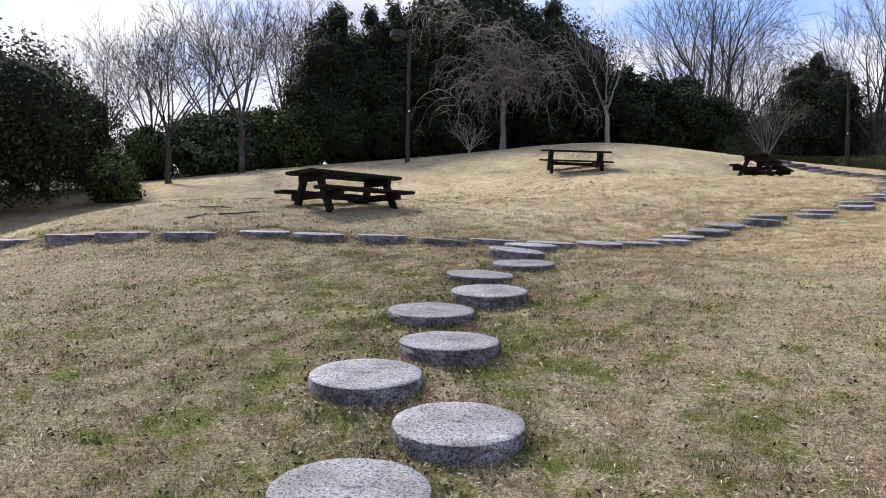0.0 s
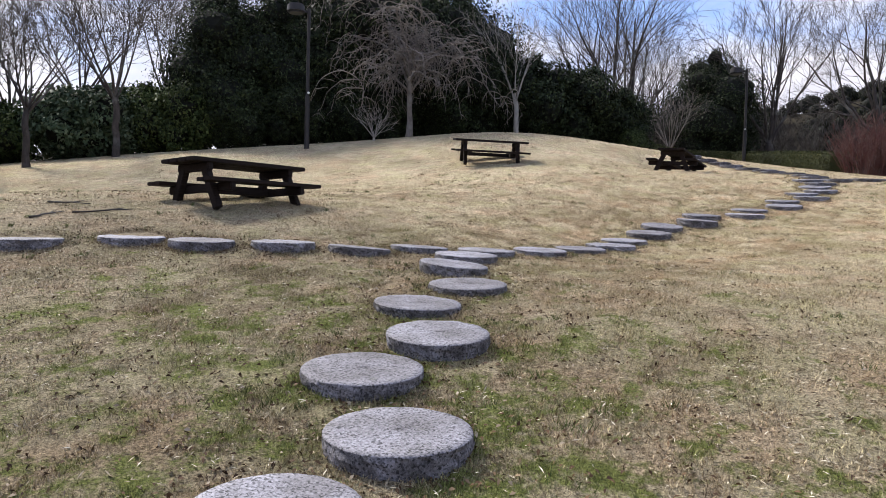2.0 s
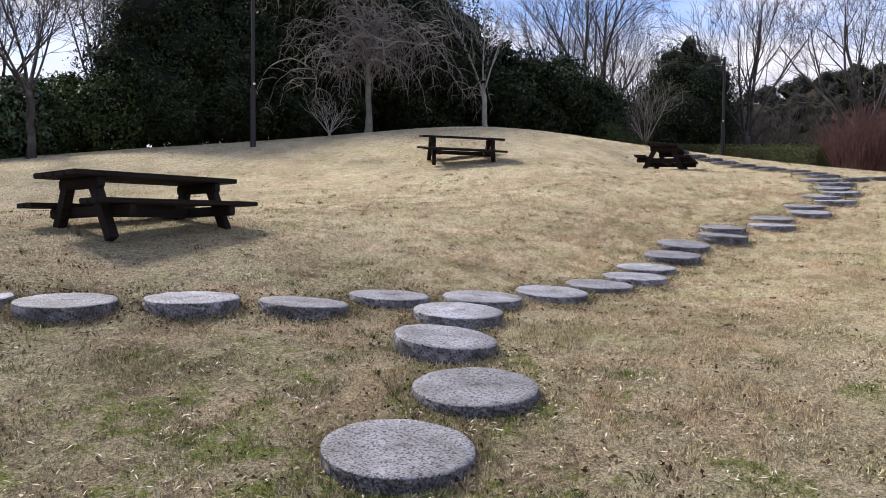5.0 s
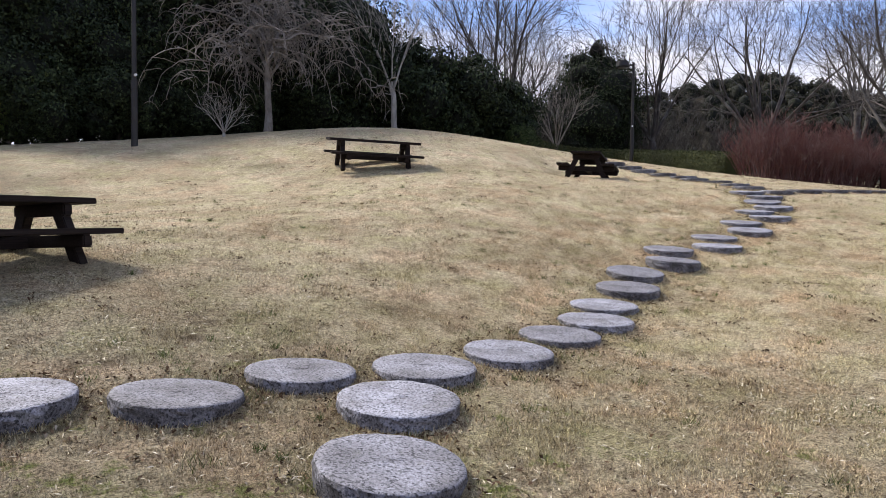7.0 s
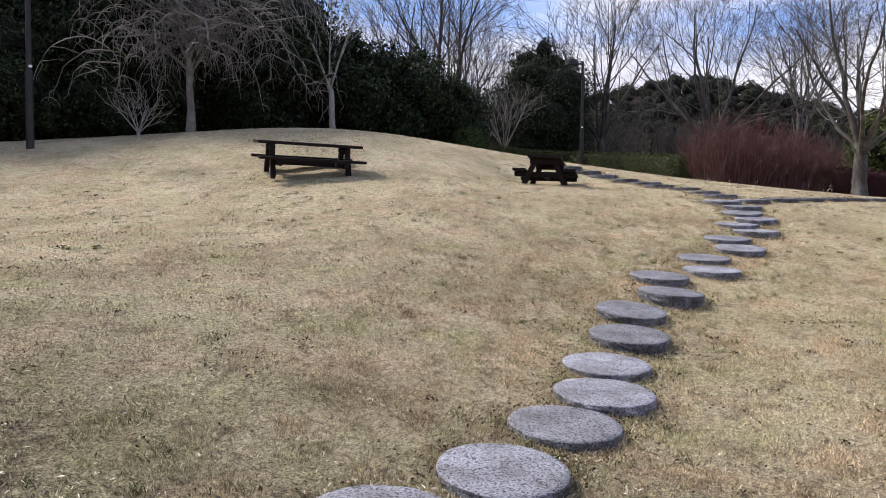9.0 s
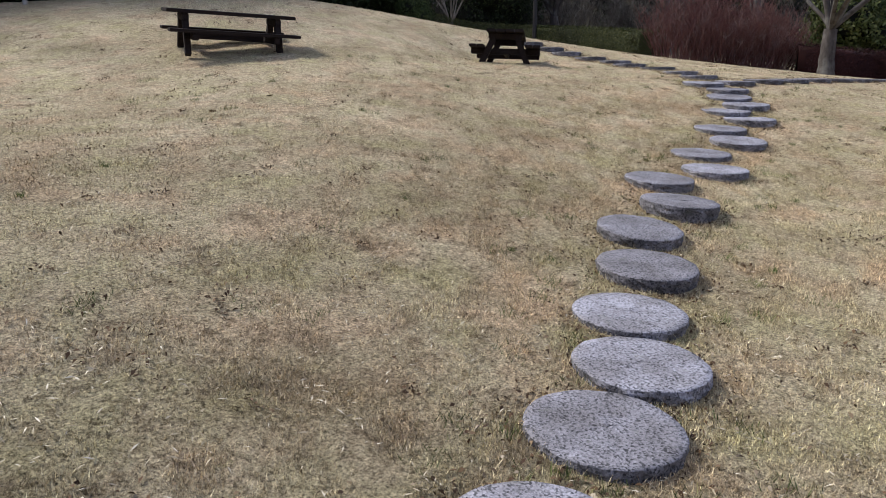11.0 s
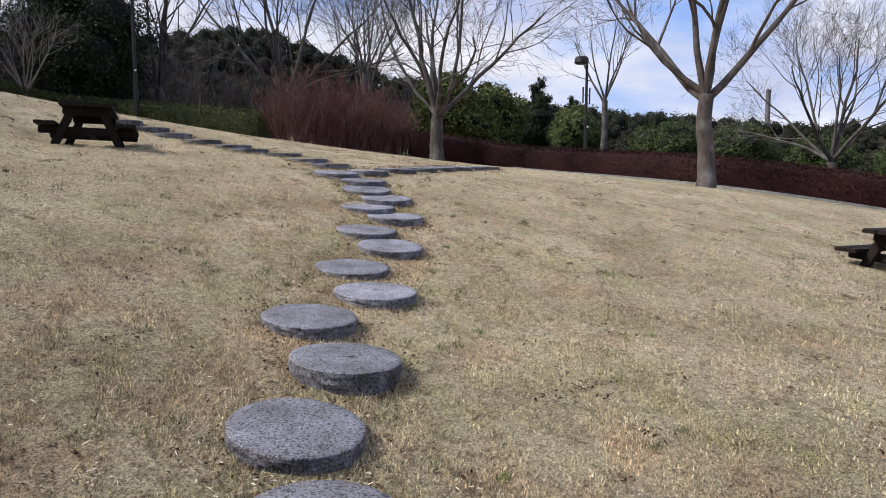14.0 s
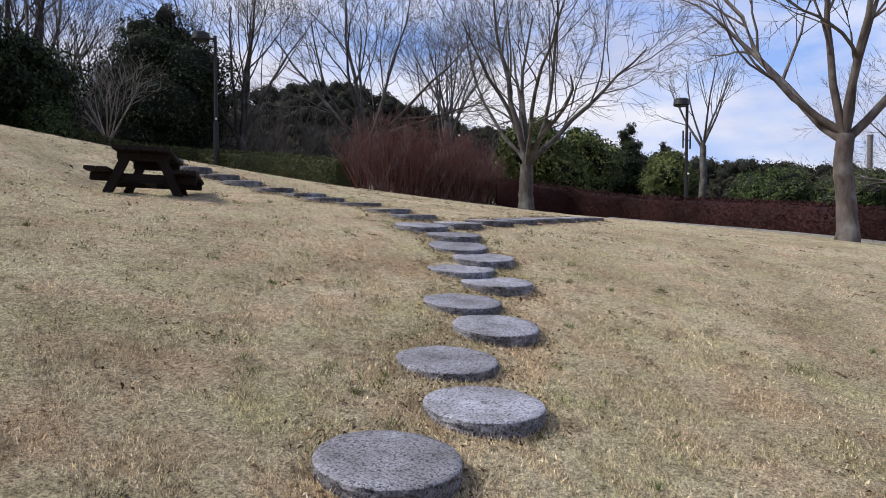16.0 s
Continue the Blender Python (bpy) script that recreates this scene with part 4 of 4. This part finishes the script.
def build_grass():
    """Single dry blades over the lawn, densest along the walk."""
    rng = np.random.default_rng(17)
    walkline = np.array([(0.2, 0.5), (1.2, 4.5), (2.6, 7.4), (5.5, 9.3), (8.3, 10.9), (12, 12.2)])
    sets = []
    for n, reach, lo, hi, wide in ((820000, 2.1, 0.008, 0.024, 0.0019), (440000, 5.0, 0.01, 0.026, 0.003), (260000, 13.0, 0.014, 0.032, 0.005)):
        t = rng.uniform(0, len(walkline) - 1, n)
        i = np.minimum(t.astype(int), len(walkline) - 2)
        p = walkline[i] + (walkline[i + 1] - walkline[i]) * (t - i)[:, None]
        a, r = rng.uniform(0, 2 * math.pi, n), reach * np.sqrt(rng.random(n))
        x, y = p[:, 0] + r * np.cos(a), p[:, 1] + r * np.sin(a)
        ok = np.ones(n, bool)
        for sx, sy in STONES:
            ok &= (x - sx) ** 2 + (y - sy) ** 2 > 0.3**2
        ok &= (y < 23) & (x < 23) & (x > -6)
        x, y = x[ok], y[ok]
        z = land(x, y) - 0.006
        m = len(x)
        h = rng.uniform(lo, hi, (m, 1))
        a = rng.uniform(0, 2 * math.pi, m)
        side = np.stack([np.cos(a), np.sin(a), 0 * a], -1) * wide
        b = rng.uniform(0, 2 * math.pi, m)
        lean = np.stack([np.cos(b), np.sin(b), 0 * b], -1) * h * rng.uniform(0.05, 1.0, (m, 1))
        foot = np.stack([x, y, z], -1)
        tip = foot + lean + np.array([[0, 0, 1.0]]) * h
        sets.append(np.stack([foot - side, foot + side, tip], 1).reshape(-1, 3))
    # longer grass that the mower misses, standing against the stones
    m = 52000
    at = np.array(STONES[:44])[rng.integers(0, 44, m)]
    a, r = rng.uniform(0, 2 * math.pi, m), 0.308 + np.abs(rng.normal(0, 0.055, m))
    x, y = at[:, 0] + r * np.cos(a), at[:, 1] + r * np.sin(a)
    ok = np.ones(m, bool)
    for sx, sy in STONES:
        ok &= (x - sx) ** 2 + (y - sy) ** 2 > 0.306**2
    x, y, m = x[ok], y[ok], int(ok.sum())
    foot = np.stack([x, y, land(x, y) - 0.006], -1)
    h = rng.uniform(0.018, 0.05, (m, 1))
    a, b = rng.uniform(0, 2 * math.pi, m), rng.uniform(0, 2 * math.pi, m)
    side = np.stack([np.cos(a), np.sin(a), 0 * a], -1) * 0.0022
    tip = foot + np.stack([np.cos(b), np.sin(b), 0 * b], -1) * h * rng.uniform(0.1, 0.9, (m, 1)) + np.array([[0, 0, 1.0]]) * h
    sets.append(np.stack([foot - side, foot + side, tip], 1).reshape(-1, 3))
    v = np.concatenate(sets)
    ob = new("grass", shape("grass", v, np.arange(len(v)).reshape(-1, 3), BLADES))
    tagged(ob, "short dry straw-coloured grass blades", "grass", kind="stuff")


build_grass()


def build_tufts():
    """Green tufts of fresh grass, thickest round the lower stones."""
    rng = np.random.default_rng(41)
    st = np.array(STONES)
    near = st[rng.integers(0, 30, 260)] + rng.normal(0, 0.5, (260, 2))
    wide = np.stack([rng.uniform(-3, 16, 260), rng.uniform(1, 17, 260)], -1)
    spots = np.concatenate([near, wide])
    k = 34
    c = np.repeat(spots, k, 0) + rng.normal(0, 0.035, (len(spots) * k, 2)) * np.repeat(rng.uniform(0.4, 1.8, (len(spots), 1)), k, 0)
    ok = np.ones(len(c), bool)
    for sx, sy in STONES:
        ok &= (c[:, 0] - sx) ** 2 + (c[:, 1] - sy) ** 2 > 0.32**2
    c = c[ok]
    m = len(c)
    foot = np.stack([c[:, 0], c[:, 1], land(c[:, 0], c[:, 1]) - 0.005], -1)
    h = rng.uniform(0.02, 0.06, (m, 1))
    a, b = rng.uniform(0, 6.28, m), rng.uniform(0, 6.28, m)
    side = np.stack([np.cos(a), np.sin(a), 0 * a], -1) * 0.0026
    tip = foot + np.stack([np.cos(b), np.sin(b), 0 * b], -1) * h * 0.6 + np.array([[0, 0, 1.0]]) * h
    v = np.stack([foot - side, foot + side, tip], 1).reshape(-1, 3)
    ob = new("grass_tufts", shape("grass_tufts", v, np.arange(3 * m).reshape(-1, 3), FRESH))
    tagged(ob, "small green tufts of fresh grass among dry turf", "grass", kind="stuff")


build_tufts()


def build_litter():
    """Dead leaves lying in the grass, most of them round the stones."""
    rng = np.random.default_rng(23)
    st = np.array(STONES)
    n = 13000
    a, r = rng.uniform(0, 2 * math.pi, n), 0.3 + np.abs(rng.normal(0, 0.11, n))
    p = st[rng.integers(0, len(st), n)] + np.stack([r * np.cos(a), r * np.sin(a)], -1)
    q = np.stack([rng.uniform(-4, 20, 7000), rng.uniform(1, 24, 7000)], -1)
    low = np.array([[0.9, 4.2]]) + rng.normal(0, 2.0, (5000, 2))
    shrubs = np.stack([rng.uniform(21.4, 26.5, 1500), rng.uniform(17.3, 19.2, 1500)], -1)
    drift = np.stack([rng.uniform(-4, 19, 1100), rng.uniform(2, 21, 1100)], -1)
    drift = np.repeat(drift, 14, 0) + rng.normal(0, 1, (15400, 2)) * np.repeat(rng.uniform(0.02, 0.09, (1100, 1)), 14, 0)
    p = np.concatenate([p, q, low, shrubs, drift])
    ok = np.ones(len(p), bool)
    for sx, sy in STONES:
        ok &= (p[:, 0] - sx) ** 2 + (p[:, 1] - sy) ** 2 > 0.31**2
    p = p[ok]
    c = np.stack([p[:, 0], p[:, 1], land(p[:, 0], p[:, 1]) + 0.016], -1)
    ob = new("fallen_leaves", shape("fallen_leaves", *leaf_quads(rng, c, np.tile([[0, 0, 1.0]], (len(c), 1)), 0.015, 1.9), LITTER))
    tagged(ob, "brown dead leaves scattered in the grass", "leaf litter", kind="stuff")


build_litter()


def build_straw():
    """Loose pale straw and clippings lying on the turf, thickest on the lower lawn."""
    rng = np.random.default_rng(61)
    heaps = np.stack([rng.uniform(-4, 7, 900), rng.uniform(1.5, 11, 900)], -1)
    p = np.repeat(heaps, 22, 0) + rng.normal(0, 1, (19800, 2)) * np.repeat(rng.uniform(0.04, 0.2, (900, 1)), 22, 0)
    p = np.concatenate([p, np.stack([rng.uniform(-3, 14, 12000), rng.uniform(1, 14, 12000)], -1)])
    ok = np.ones(len(p), bool)
    for sx, sy in STONES:
        ok &= (p[:, 0] - sx) ** 2 + (p[:, 1] - sy) ** 2 > 0.32**2
    p = p[ok]
    c = np.stack([p[:, 0], p[:, 1], land(p[:, 0], p[:, 1]) + 0.018], -1)
    ob = new("dry_straw", shape("dry_straw", *leaf_quads(rng, c, np.tile([[0, 0, 1.6]], (len(c), 1)), 0.006, 6.0), STRAW))
    tagged(ob, "loose pale dry straw lying on the turf", "straw", kind="stuff")


build_straw()


def build_sticks():
    """A few fallen branches on the grass near the first table."""
    rng = random.Random(5)
    for x, y, l, turn in ((-0.55, 10.1, 0.6, 20), (-0.95, 10.5, 0.45, -12), (-1.1, 9.9, 0.35, 50)):
        ob = new("fallen_stick")
        tagged(ob, "thin dead branch lying on the dry lawn", "stick", "fallen branches")
        d = Vector((math.cos(radians(turn)), math.sin(radians(turn)), 0))
        rows = []
        for k in range(6):
            p = Vector((x, y, 0)) + d * l * (k / 5 - 0.5) + Vector((rng.gauss(0, 0.015), rng.gauss(0, 0.015), 0))
            rows.append((tuple(Vector((p.x - x, p.y - y, z_at(p.x, p.y) - z_at(x, y) + 0.018))), 0.013 * (1 - 0.12 * k)))
        child("stem", smooth(shape("stem", *tube(rows, 6), BARK_DARK)), ob)
        side = [rows[3], (tuple(Vector(rows[3][0]) + Vector((0.08, 0.1, 0.02))), 0.006), (tuple(Vector(rows[3][0]) + Vector((0.13, 0.2, 0.015))), 0.003)]
        child("side_twig", smooth(shape("side_twig", *tube(side, 4), BARK_DARK)), ob)
        ob.matrix_world = pose(x, y, z_at(x, y))


build_sticks()
